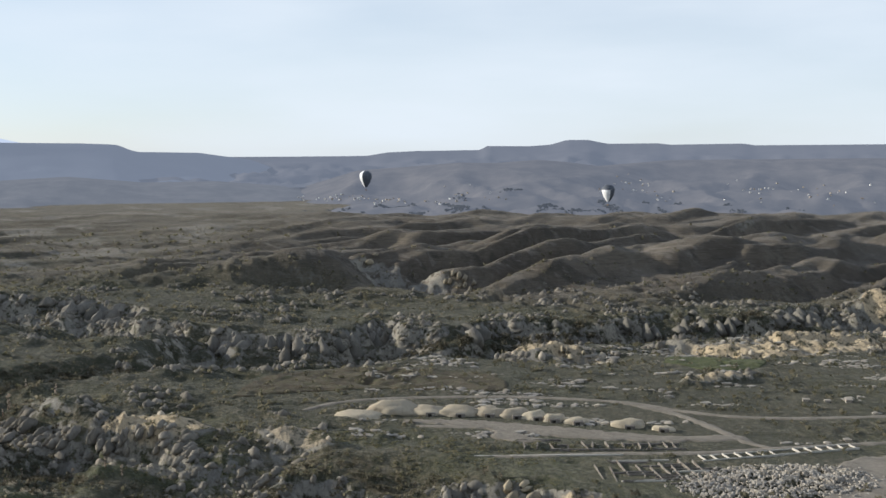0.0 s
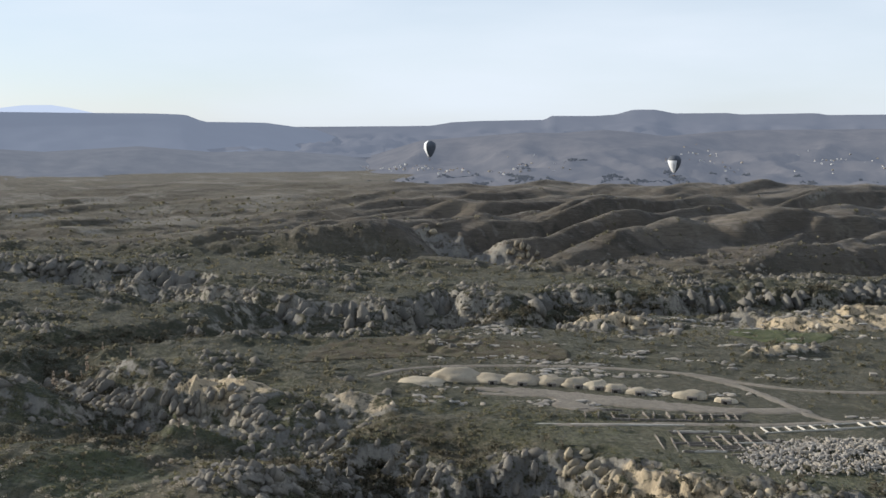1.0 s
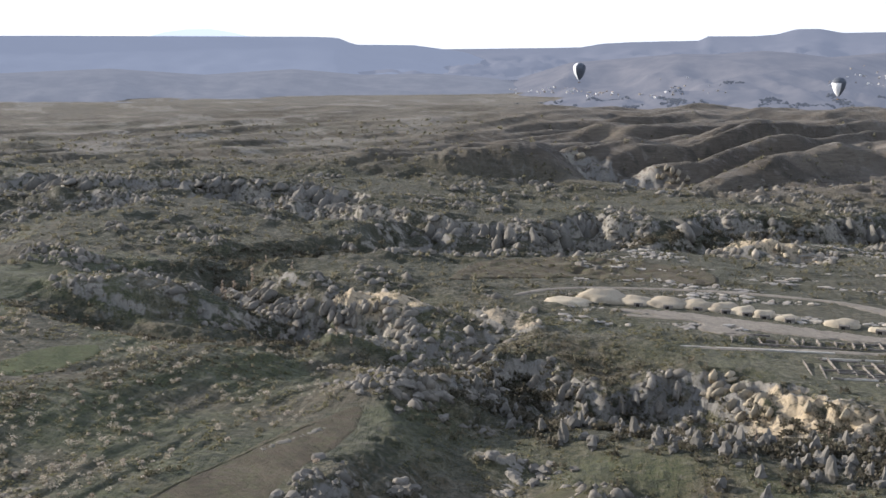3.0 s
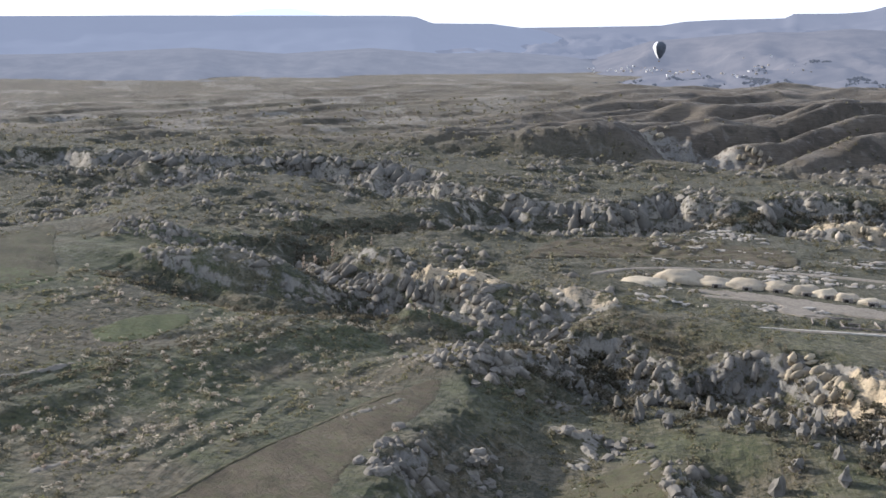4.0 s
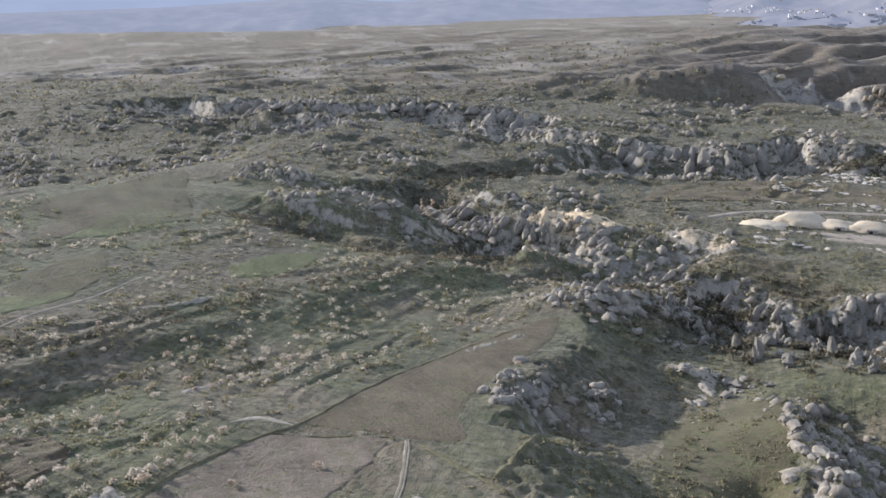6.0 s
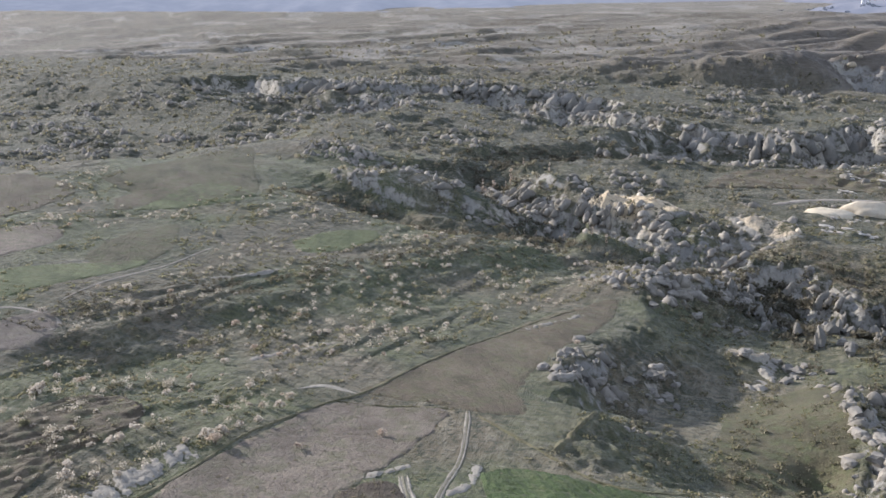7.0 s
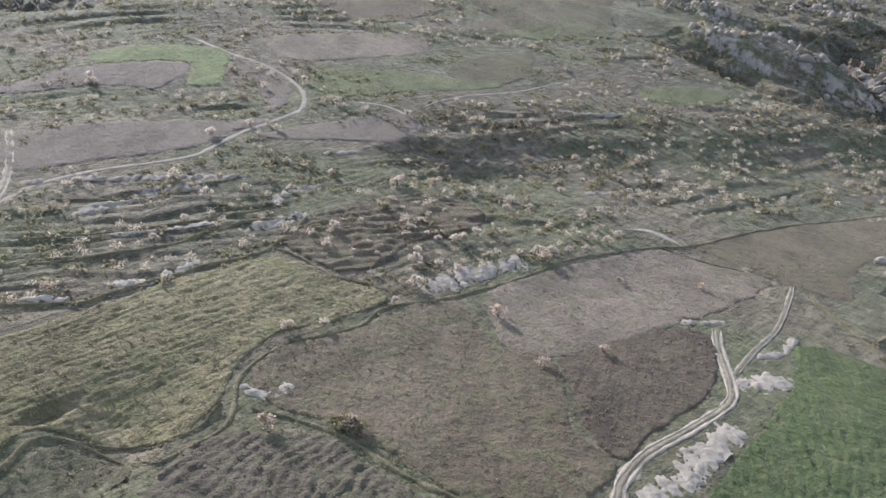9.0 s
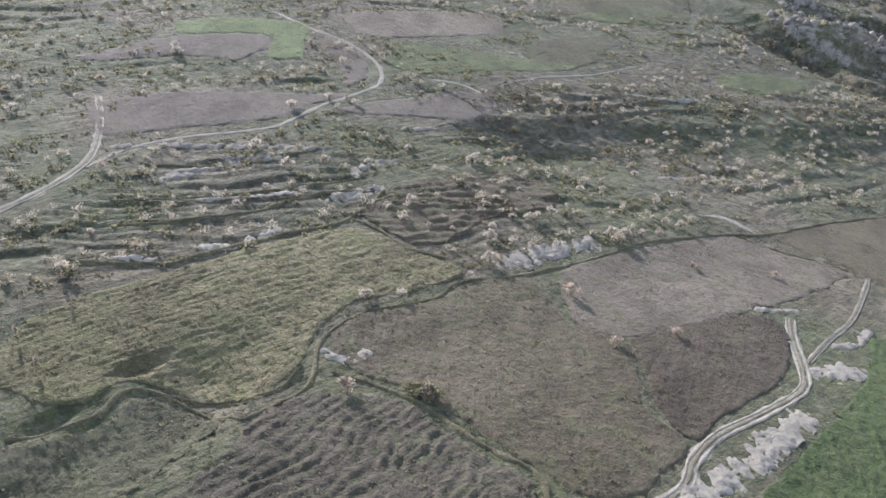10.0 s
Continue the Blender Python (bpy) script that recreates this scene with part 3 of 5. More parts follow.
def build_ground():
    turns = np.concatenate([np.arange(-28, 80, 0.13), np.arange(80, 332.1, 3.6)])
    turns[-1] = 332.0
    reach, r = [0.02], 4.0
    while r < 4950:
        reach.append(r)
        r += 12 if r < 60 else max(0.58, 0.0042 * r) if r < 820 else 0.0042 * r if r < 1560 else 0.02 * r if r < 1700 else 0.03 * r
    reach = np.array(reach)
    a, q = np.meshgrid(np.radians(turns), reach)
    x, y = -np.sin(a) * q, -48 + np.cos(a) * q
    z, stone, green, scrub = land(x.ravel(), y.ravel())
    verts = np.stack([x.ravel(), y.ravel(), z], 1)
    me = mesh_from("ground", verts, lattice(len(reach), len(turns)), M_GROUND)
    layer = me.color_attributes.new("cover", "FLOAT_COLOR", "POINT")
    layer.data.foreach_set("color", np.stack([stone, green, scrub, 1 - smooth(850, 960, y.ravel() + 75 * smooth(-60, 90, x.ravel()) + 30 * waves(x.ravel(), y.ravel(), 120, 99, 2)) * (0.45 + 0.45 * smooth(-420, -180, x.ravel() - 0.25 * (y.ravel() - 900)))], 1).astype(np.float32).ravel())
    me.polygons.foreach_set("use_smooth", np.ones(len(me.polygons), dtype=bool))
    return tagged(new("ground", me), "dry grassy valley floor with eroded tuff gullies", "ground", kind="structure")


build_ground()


def smooth_line(line, step):
    """A polyline rounded by a Catmull-Rom curve, in steps of about that length."""
    p = np.array([line[0], *line, line[-1]], float)
    out = []
    for k in range(1, len(p) - 2):
        n = max(2, int(np.linalg.norm(p[k + 1] - p[k]) / step))
        for t in np.arange(n) / n:
            out.append(0.5 * (2 * p[k] + (p[k + 1] - p[k - 1]) * t + (2 * p[k - 1] - 5 * p[k] + 4 * p[k + 1] - p[k + 2]) * t ** 2 + (3 * p[k] - p[k - 1] - 3 * p[k + 1] + p[k + 2]) * t ** 3))
    return np.array(out + [p[-1]])


def strip(name, line, width, material, lift=0.14, step=1.2, profile=(0.0, 1.0, 0.8, 1.0, 0.0), high=0.0, uneven=0.15, shift=0.0, seed=0):
    """A band laid along a line on the ground: its profile runs across it, its edges wander."""
    p = smooth_line(line, step)
    d = np.gradient(p, axis=0)
    d /= np.linalg.norm(d, axis=1)[:, None] + 1e-9
    side = np.stack([d[:, 1], -d[:, 0]], 1)
    s = np.linspace(-1, 1, len(profile))
    wide = width / 2 * (1 + uneven * wave(p[:, 0] * 1.7 + seed * 9, p[:, 1] * 1.7, 7.0, 5) + 0.6 * uneven * wave(p[:, 0], p[:, 1], 2.3, 6))
    wide = wide * (0.25 + 0.75 * smooth(0, 5, np.minimum(np.arange(len(p)), np.arange(len(p))[::-1]) * step))
    xy = p[:, None, :] + side[:, None, :] * (s[None, :, None] * wide[:, None, None] + shift)
    x, y = xy[..., 0].ravel(), xy[..., 1].ravel()
    rough = 1 + 0.35 * wave(x, y, 3.0, 17) if high else 1.0
    z = land(x, y)[0] + np.tile(np.array(profile), len(p)) * (lift + high * rough) - 0.12 * (np.tile(np.array(profile), len(p)) == 0)
    me = mesh_from(name, np.stack([x, y, z], 1), lattice(len(p), len(profile))[:, ::-1], material)
    me.polygons.foreach_set("use_smooth", np.ones(len(me.polygons), dtype=bool))
    return new(name, me)


def field(name, label, outline, material, lift=0.13, step=1.3, wobble=0.8, ridge_height=0.0, ridge_turn=0.1, ridge_gap=2.6):
    """A field laid on the ground, with slightly wandering edges and clods."""
    ring = smooth_line(outline + [outline[0]], 1.5)[:-1]
    ring = ring + wobble * np.stack([wave(ring[:, 0], ring[:, 1], 5, 3), wave(ring[:, 0], ring[:, 1], 5, 4)], 1)
    lo, hi = ring.min(0), ring.max(0)
    gx, gy = np.meshgrid(np.arange(lo[0], hi[0], step), np.arange(lo[1], hi[1], step))
    pts = np.stack([gx.ravel(), gy.ravel()], 1) + np.random.default_rng(3).uniform(-0.3, 0.3, (gx.size, 2))
    inside = np.zeros(len(pts), bool)
    for a, b in zip(ring, np.roll(ring, -1, 0)):
        hit = (a[1] > pts[:, 1]) != (b[1] > pts[:, 1])
        inside ^= hit & (pts[:, 0] < (b[0] - a[0]) * (pts[:, 1] - a[1]) / (b[1] - a[1] + 1e-12) + a[0])
    pts = pts[inside]
    n = len(ring)
    verts, _, faces, *_ = delaunay_2d_cdt([Vector(p) for p in ring] + [Vector(p) for p in pts], [(k, (k + 1) % n) for k in range(n)], [], 1, 1e-4)
    v = np.array([tuple(p) for p in verts])
    edge = np.arange(len(v)) < n
    z = land(v[:, 0], v[:, 1])[0] + np.where(edge, -0.05, lift) + np.where(edge, 0, 0.11 * waves(v[:, 0], v[:, 1], 2.4, 9, 2))
    if ridge_height:
        u = v[:, 0] * math.cos(ridge_turn) + v[:, 1] * math.sin(ridge_turn) + 5.0 * waves(v[:, 0], v[:, 1], 42, 19, 2) + 0.7 * wave(v[:, 0], v[:, 1], 5.0, 23)
        z = z + np.where(edge, 0, ridge_height * np.sin(u * 2 * np.pi / ridge_gap) * (0.8 + 0.6 * wave(v[:, 0], v[:, 1], 6, 27)))
        z = z + np.where(edge, 0, ridge_height * 0.8 * waves(v[:, 0], v[:, 1], 2.6, 29, 2))
    me = mesh_from(name, np.column_stack([v, z]), np.array([f for f in faces if len(f) == 3]), material)
    me.polygons.foreach_set("use_smooth", np.ones(len(me.polygons), dtype=bool))
    return tagged(new(name, me), label, "field", kind="structure")


field("field_fallow", "pinkish fallow field with thin weeds", [(-119, 80), (-120, 91), (-119, 112), (-117, 136), (-104, 141), (-92, 145), (-89, 124), (-90, 103), (-93, 74), (-103, 69)], M_FALLOW, 0.15, 0.8)
field("field_dark", "dark brown tilled field beside the track", [(-93, 73), (-90, 102), (-83, 106), (-74, 95), (-70, 84), (-69, 70), (-67, 58), (-76, 60)], M_BROWN, 0.17, 0.7)
field("field_stubble", "brown stubble field with furrows", [(-123, 35), (-121, 50), (-121, 72), (-103, 68), (-93, 72), (-77, 58), (-67, 56), (-63, 40), (-67, 33), (-83, 31), (-98, 29), (-110, 24), (-119, 27)], M_STUBBLE, 0.18, 0.7, ridge_height=0.07, ridge_turn=0.9, ridge_gap=1.8)
field("field_green", "young green crop field", [(-72, 119), (-64, 125), (-50, 126), (-38, 124), (-31, 110), (-34, 90), (-40, 75), (-45, 56), (-53, 56), (-58, 81), (-65, 105)], M_CROP, 0.18, 0.55, ridge_height=0.14, ridge_turn=0.75, ridge_gap=1.8)
field("field_furrowed", "furrowed grassy field of yellow green", [(-153, 48), (-149, 55), (-139, 58), (-127, 62), (-125, 48), (-126, 36), (-121, 25), (-113, 16), (-110, 6), (-119, -2), (-123, -8), (-121, -16), (-132, -24), (-145, -14), (-149, 5), (-151, 22)], M_FURROW, 0.18, 0.5, ridge_height=0.11, ridge_gap=1.7)
field("field_grass", "rough dark grass field below the bank", [(-117, -4), (-108, 0), (-104, -6), (-100, -16), (-97, -32), (-112, -36), (-117, -26), (-115, -15), (-119, -8)], M_ROUGH, 0.18, 0.5, ridge_height=0.16, ridge_turn=1.4, ridge_gap=1.8)
field("field_corner", "dark weedy field with curved furrows", [(-105, 4), (-107, 14), (-99, 25), (-83, 27), (-72, 29), (-66, 20), (-78, 2), (-92, -22), (-98, -6)], M_WEEDY, 0.18, 0.5, ridge_height=0.19, ridge_turn=0.3, ridge_gap=1.7)
field("field_orchard", "dry contour-ploughed orchard field", [(-157, 57), (-163, 70), (-164, 90), (-159, 112), (-143, 104), (-143, 84), (-139, 62)], M_STUBBLE, 0.3, 0.7, ridge_height=0.2, ridge_turn=-0.25, ridge_gap=2.6)
field("field_hollow", "grazed slope with dry grass", [(-43, 212), (-32, 228), (-18, 243), (-12, 220), (-9, 193), (-8, 157), (-25, 146), (-33, 150), (-38, 180)], M_PASTURE)
field("field_ploughed", "ploughed reddish grey field", [(-236, 30), (-236, 52), (-226, 78), (-220, 94), (-217, 95), (-214, 82), (-210, 72), (-210, 61), (-213, 44), (-214, 32), (-217, 26)], M_PLOUGH)
field("field_lush", "bright green grass field", [(-290, 78), (-290, 95), (-278, 118), (-260, 108), (-249, 99), (-254, 91), (-270, 102), (-276, 88), (-280, 76)], M_LUSH)
field("field_upper", "ploughed brown field below bright grass", [(-272, 40), (-276, 55), (-278, 70), (-276, 85), (-271, 100), (-261, 95), (-253, 81), (-259, 73), (-264, 60), (-266, 46)], M_PLOUGH)
field("field_bend", "brown tilled field inside the bend of the road", [(-268, 116), (-258, 119), (-246, 119), (-236, 115), (-226, 106), (-223, 98), (-235, 105), (-252, 110)], M_PLOUGH)
field("field_terrace", "ploughed brown terrace field", [(-209, 85), (-211, 100), (-211, 127), (-207, 137), (-200, 135), (-193, 125), (-192, 116), (-198, 105), (-203, 92)], M_PLOUGH)
field("field_ridge", "brown pasture beside the hedge bank", [(-116, 146), (-113, 173), (-108, 215), (-100, 250), (-90, 270), (-84, 240), (-87, 200), (-84, 170), (-76, 152), (-92, 147)], M_STUBBLE)
field("field_far", "pale pasture on the slope", [(-320, 268), (-330, 320), (-338, 395), (-300, 350), (-262, 300), (-275, 262)], M_PASTURE)
field("field_small", "small green meadow among scrub", [(-208, 250), (-207, 271), (-195, 289), (-188, 276), (-191, 253), (-198, 243)], M_MEADOW)
field("field_grey", "grey green pasture above the terrace path", [(-252, 136), (-243, 158), (-234, 177), (-225, 195), (-220, 176), (-224, 142), (-227, 128), (-237, 124)], M_MEADOW)
field("field_bare", "bare fallow field above the bend", [(-284, 134), (-284, 165), (-280, 202), (-264, 196), (-256, 180), (-256, 146), (-262, 132)], M_FALLOW)
field("field_dull", "dull rough pasture on the slope", [(-239, 180), (-250, 206), (-252, 238), (-234, 219), (-226, 204), (-225, 180)], M_PASTURE)
field("field_strip", "narrow brown tilled strip", [(-293, 249), (-300, 285), (-309, 311), (-290, 302), (-277, 239)], M_STUBBLE)
field("field_light", "light green strip of pasture", [(-275, 240), (-284, 275), (-288, 300), (-270, 306), (-257, 290), (-264, 262)], M_MEADOW)
field("field_slope", "brown pasture on the far slope", [(-344, 191), (-358, 220), (-360, 244), (-317, 252), (-297, 215), (-298, 182)], M_STUBBLE)
field("field_meadow", "green meadow by the quarry road", [(128, 560), (150, 590), (190, 580), (180, 545), (150, 540)], M_MEADOW, 0.5)
field("field_brown", "brown fallow meadow above the road", [(-104, 470), (-60, 486), (-20, 490), (30, 488), (20, 530), (-50, 540), (-95, 520)], M_STUBBLE, 0.5)
field("yard_mounds", "bare trodden sandy ground before the mounds", [(-16, 431), (12, 430), (40, 422), (66, 414), (98, 404), (124, 406), (126, 398), (92, 396), (62, 400), (34, 408), (44, 396), (30, 394), (20, 404), (22, 413), (0, 423), (-18, 426)], M_ROAD, 0.45, wobble=1.6)
field("yard_quarry", "pale bare yard of crushed tuff", [(128, 318), (140, 345), (165, 372), (230, 385), (260, 350), (220, 315), (160, 305)], M_ROAD, 0.5)

WIDE = {"field_track": 3.4, "side_track": 1.8, "double_track": 3.0, "pale_road": 1.9, "white_path": 2.4, "field_path": 1.6, "terrace_path": 1.1, "upper_road": 4.5, "road_fork": 5.5, "mound_road": 3.5, "lower_road": 4.5}
SAY = {"field_track": "pale dusty farm track with two ruts", "side_track": "pale dusty side track", "double_track": "pale farm track with grassy crown",
       "pale_road": "pale dirt road along ploughed field", "white_path": "short white dirt path", "field_path": "narrow pale path along the field edge", "terrace_path": "thin worn path on a terrace edge", "upper_road": "pale gravel road", "road_fork": "wide gravel road fork",
       "mound_road": "wide bare gravel lane", "lower_road": "gravel road beside ruined walls"}
for name, line in TRACKS.items():
    two = name in ("field_track", "double_track", "side_track")
    ob = strip(name, line, WIDE[name], M_VERGE if two else M_TRACK if name == "white_path" else M_ROAD, 0.08 if line[0][1] < 200 else 0.45, uneven=0.45)
    tagged(ob, SAY[name], "track", kind="structure")
    if two:
        for k, s in enumerate((-0.24, 0.24)):
            s = s * WIDE[name]
            rut = strip("rut", line, 0.22 * WIDE[name], M_TRACK, 0.125, uneven=0.9, shift=s, seed=k)
            rut.parent = ob
        crown = strip("grass_crown", line, 0.26 * WIDE[name], M_CROWN, 0.13, uneven=1.1, seed=7)
        crown.parent = ob

BANKS = [
    ([(-123, 37), (-121, 50), (-124, 59), (-121, 73), (-120, 91), (-121, 110), (-118, 133), (-114, 147), (-113, 173), (-107, 215), (-98, 250)], 1.4, 0.4),
    ([(-123, 37), (-119, 25), (-109, 16), (-106, 5), (-107, 2), (-118, -3), (-121, -8), (-117, -15), (-118, -26)], 1.2, 0.3),
    ([(-110, 21), (-99, 27), (-83, 29), (-73, 31), (-66, 26)], 1.6, 0.6),
    ([(-157, 54), (-149, 57), (-140, 58), (-133, 62)], 1.4, 0.5),
    ([(-161, -2), (-153, 12), (-153, 19), (-154, 38), (-154, 51), (-163, 69)], 1.6, 0.7),
    ([(-92, 146), (-104, 142), (-117, 137)], 1.1, 0.3),
    ([(-84, 145), (-65, 134), (-51, 127), (-40, 127), (-33, 134), (-30, 154)], 1.5, 0.5),
    ([(-63, 135), (-63, 157), (-62, 167)], 1.8, 0.8),
    ([(-181, 14), (-173, 49), (-172, 70)], 1.2, 0.5), ([(-171, 11), (-166, 32), (-168, 54), (-164, 67)], 1.3, 0.6), ([(-197, 27), (-191, 45), (-188, 67)], 1.2, 0.5),
    ([(-118, -3), (-110, 9), (-114, 18)], 1.2, 0.5),
]
for line, width, high in BANKS:
    tagged(strip("field_bank", line, width * 0.8, M_BANK, 0.1, 0.6, (0.0, 0.55, 1.0, 0.7, 0.0), high * 0.55, 0.8), "low overgrown earth bank between fields", "bank", "field banks", "structure")

# ---------------------------------------------------------------- distance


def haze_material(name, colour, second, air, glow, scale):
    """Far mountains, with the bright air before them put into colour and emission."""
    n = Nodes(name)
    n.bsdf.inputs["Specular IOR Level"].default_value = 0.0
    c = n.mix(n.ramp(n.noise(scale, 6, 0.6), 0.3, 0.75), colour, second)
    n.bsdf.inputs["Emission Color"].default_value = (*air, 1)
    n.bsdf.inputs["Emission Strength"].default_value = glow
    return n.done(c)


def ridge_height(turn, q, spec):
    """Height of a mountain side. spec: outline (turn in degrees, rise in degrees, distance of the rim), depth, foot, rim, seed, gullies."""
    profile, deep, foot, rim, seed, gullies = spec
    t, rise, dist = (np.array(v) for v in zip(*sorted(profile)))
    rise, dist = np.interp(turn, t, rise), np.interp(turn, t, dist)
    top = 80 + dist * np.tan(np.radians(rise))
    s = (dist - q) / deep
    x, y = -np.sin(np.radians(turn)) * q, np.cos(np.radians(turn)) * q
    fall = np.where(s <= 0, 0, np.minimum(rim * smooth(0, 0.05, s) + (1 - rim) * np.clip((s - 0.05) / 0.95, 0, 1) ** 0.75, 1))
    z = top + (foot - top) * fall
    return z - smooth(0.0, 0.3, s) * (1 - smooth(0.7, 1, s)) * gullies * np.abs(waves(x, y, 330, seed, 4))


def ridge(name, label, start, end, spec, material):
    cols, rows = 320, 36
    turn = np.linspace(start, end, cols)[None, :]
    t, _, dist = (np.array(v) for v in zip(*sorted(spec[0])))
    s = np.linspace(-0.3, 1, rows)[:, None]
    q = np.interp(turn, t, dist) - s * spec[1]
    turn = np.broadcast_to(turn, q.shape)
    z = ridge_height(turn, q, spec)
    x, y = -np.sin(np.radians(turn)) * q, np.cos(np.radians(turn)) * q
    me = mesh_from(name, np.stack([x.ravel(), y.ravel(), z.ravel()], 1), lattice(rows, cols)[:, ::-1], material)
    me.polygons.foreach_set("use_smooth", np.ones(len(me.polygons), dtype=bool))
    return tagged(new(name, me), label, "mountains", kind="structure")


# bluish glow paints haze over each range, most on the tableland and peak
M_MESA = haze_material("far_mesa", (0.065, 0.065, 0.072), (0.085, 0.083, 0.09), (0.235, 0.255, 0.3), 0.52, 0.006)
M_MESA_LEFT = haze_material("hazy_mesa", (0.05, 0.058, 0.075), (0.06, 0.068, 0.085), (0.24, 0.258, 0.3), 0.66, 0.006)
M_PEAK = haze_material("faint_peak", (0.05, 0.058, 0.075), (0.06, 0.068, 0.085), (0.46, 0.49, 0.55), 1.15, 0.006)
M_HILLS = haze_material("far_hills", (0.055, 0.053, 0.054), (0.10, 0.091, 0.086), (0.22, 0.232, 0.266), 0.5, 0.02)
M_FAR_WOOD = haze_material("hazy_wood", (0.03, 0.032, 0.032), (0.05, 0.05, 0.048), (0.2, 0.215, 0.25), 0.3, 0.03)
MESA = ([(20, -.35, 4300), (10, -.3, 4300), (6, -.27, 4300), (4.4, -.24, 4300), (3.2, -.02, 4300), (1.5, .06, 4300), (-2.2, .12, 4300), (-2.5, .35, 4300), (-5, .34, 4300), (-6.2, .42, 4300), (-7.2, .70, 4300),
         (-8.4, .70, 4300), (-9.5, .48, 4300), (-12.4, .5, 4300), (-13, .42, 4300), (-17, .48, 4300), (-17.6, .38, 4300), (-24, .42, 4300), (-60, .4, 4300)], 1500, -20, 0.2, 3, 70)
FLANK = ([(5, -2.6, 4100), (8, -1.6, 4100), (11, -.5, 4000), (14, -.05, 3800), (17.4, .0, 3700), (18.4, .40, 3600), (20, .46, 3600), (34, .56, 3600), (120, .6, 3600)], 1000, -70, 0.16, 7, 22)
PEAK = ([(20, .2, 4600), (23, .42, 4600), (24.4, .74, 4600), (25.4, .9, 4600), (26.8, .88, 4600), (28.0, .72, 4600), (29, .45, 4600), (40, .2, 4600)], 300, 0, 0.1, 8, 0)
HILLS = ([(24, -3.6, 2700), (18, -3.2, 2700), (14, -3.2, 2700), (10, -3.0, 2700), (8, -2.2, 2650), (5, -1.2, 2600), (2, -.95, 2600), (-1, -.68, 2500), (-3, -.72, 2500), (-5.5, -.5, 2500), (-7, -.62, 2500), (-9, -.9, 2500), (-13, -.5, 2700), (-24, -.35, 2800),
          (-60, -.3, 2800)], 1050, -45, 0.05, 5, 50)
# haze painted into the low hills by the same kind of glow
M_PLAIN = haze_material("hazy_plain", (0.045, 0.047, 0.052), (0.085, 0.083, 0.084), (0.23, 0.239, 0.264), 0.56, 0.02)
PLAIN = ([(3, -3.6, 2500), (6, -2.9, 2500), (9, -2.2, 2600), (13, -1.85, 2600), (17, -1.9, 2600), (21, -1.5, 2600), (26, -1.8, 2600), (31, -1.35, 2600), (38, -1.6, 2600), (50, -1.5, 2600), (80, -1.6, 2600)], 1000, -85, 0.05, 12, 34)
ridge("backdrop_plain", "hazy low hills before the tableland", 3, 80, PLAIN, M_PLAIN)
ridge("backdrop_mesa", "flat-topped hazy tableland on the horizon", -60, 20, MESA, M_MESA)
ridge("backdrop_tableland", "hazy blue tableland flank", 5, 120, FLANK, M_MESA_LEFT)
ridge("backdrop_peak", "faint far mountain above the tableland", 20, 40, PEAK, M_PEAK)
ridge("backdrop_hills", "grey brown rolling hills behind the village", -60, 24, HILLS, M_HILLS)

# ---------------------------------------------------------------- small builders


def part(name, bm, material, parent=None, label="", smooth_faces=False):
    me = bpy.data.meshes.new(name)
    bm.to_mesh(me)
    bm.free()
    me.materials.append(material)
    if smooth_faces:
        me.polygons.foreach_set("use_smooth", np.ones(len(me.polygons), dtype=bool))
    ob = new(name, me)
    if parent:
        ob.parent = parent
    return tagged(ob, label)


def box(bm, x0, y0, z0, x1, y1, z1):
    v = [bm.verts.new(p) for p in ((x0, y0, z0), (x1, y0, z0), (x1, y1, z0), (x0, y1, z0), (x0, y0, z1), (x1, y0, z1), (x1, y1, z1), (x0, y1, z1))]
    for f in ((3, 2, 1, 0), (4, 5, 6, 7), (0, 1, 5, 4), (1, 2, 6, 5), (2, 3, 7, 6), (3, 0, 4, 7)):
        bm.faces.new([v[k] for k in f])


def ico(level):
    bm = bmesh.new()
    bmesh.ops.create_icosphere(bm, subdivisions=level, radius=1)
    v = np.array([p.co[:] for p in bm.verts])
    f = np.array([[p.index for p in q.verts] for q in bm.faces])
    bm.free()
    return v, f


ICO1, ICO2, ICO3 = ico(1), ico(2), ico(3)


def lump(shape, seed, rough=0.3, size=0.9):
    """An uneven lump: a sphere whose surface is pushed by noise."""
    v, f = shape
    out = []
    for p in v:
        k = 1 + rough * noise.noise(Vector(p) * size + Vector((seed * 7.3, seed * 3.1, 0))) * 2 + rough * 0.5 * noise.noise(Vector(p) * size * 2.7 + Vector((0, seed * 5.1, 9)))
        out.append(p * k)
    return np.array(out), f


def joined(name, lumps, material, smooth_faces=True):
    verts, faces, base = [], [], 0
    for v, f in lumps:
        verts.append(v)
        faces.append(f + base)
        base += len(v)
    me = mesh_from(name, np.concatenate(verts), np.concatenate(faces), material)
    me.polygons.foreach_set("use_smooth", np.full(len(me.polygons), smooth_faces))
    return me


# ---------------------------------------------------------------- rocks


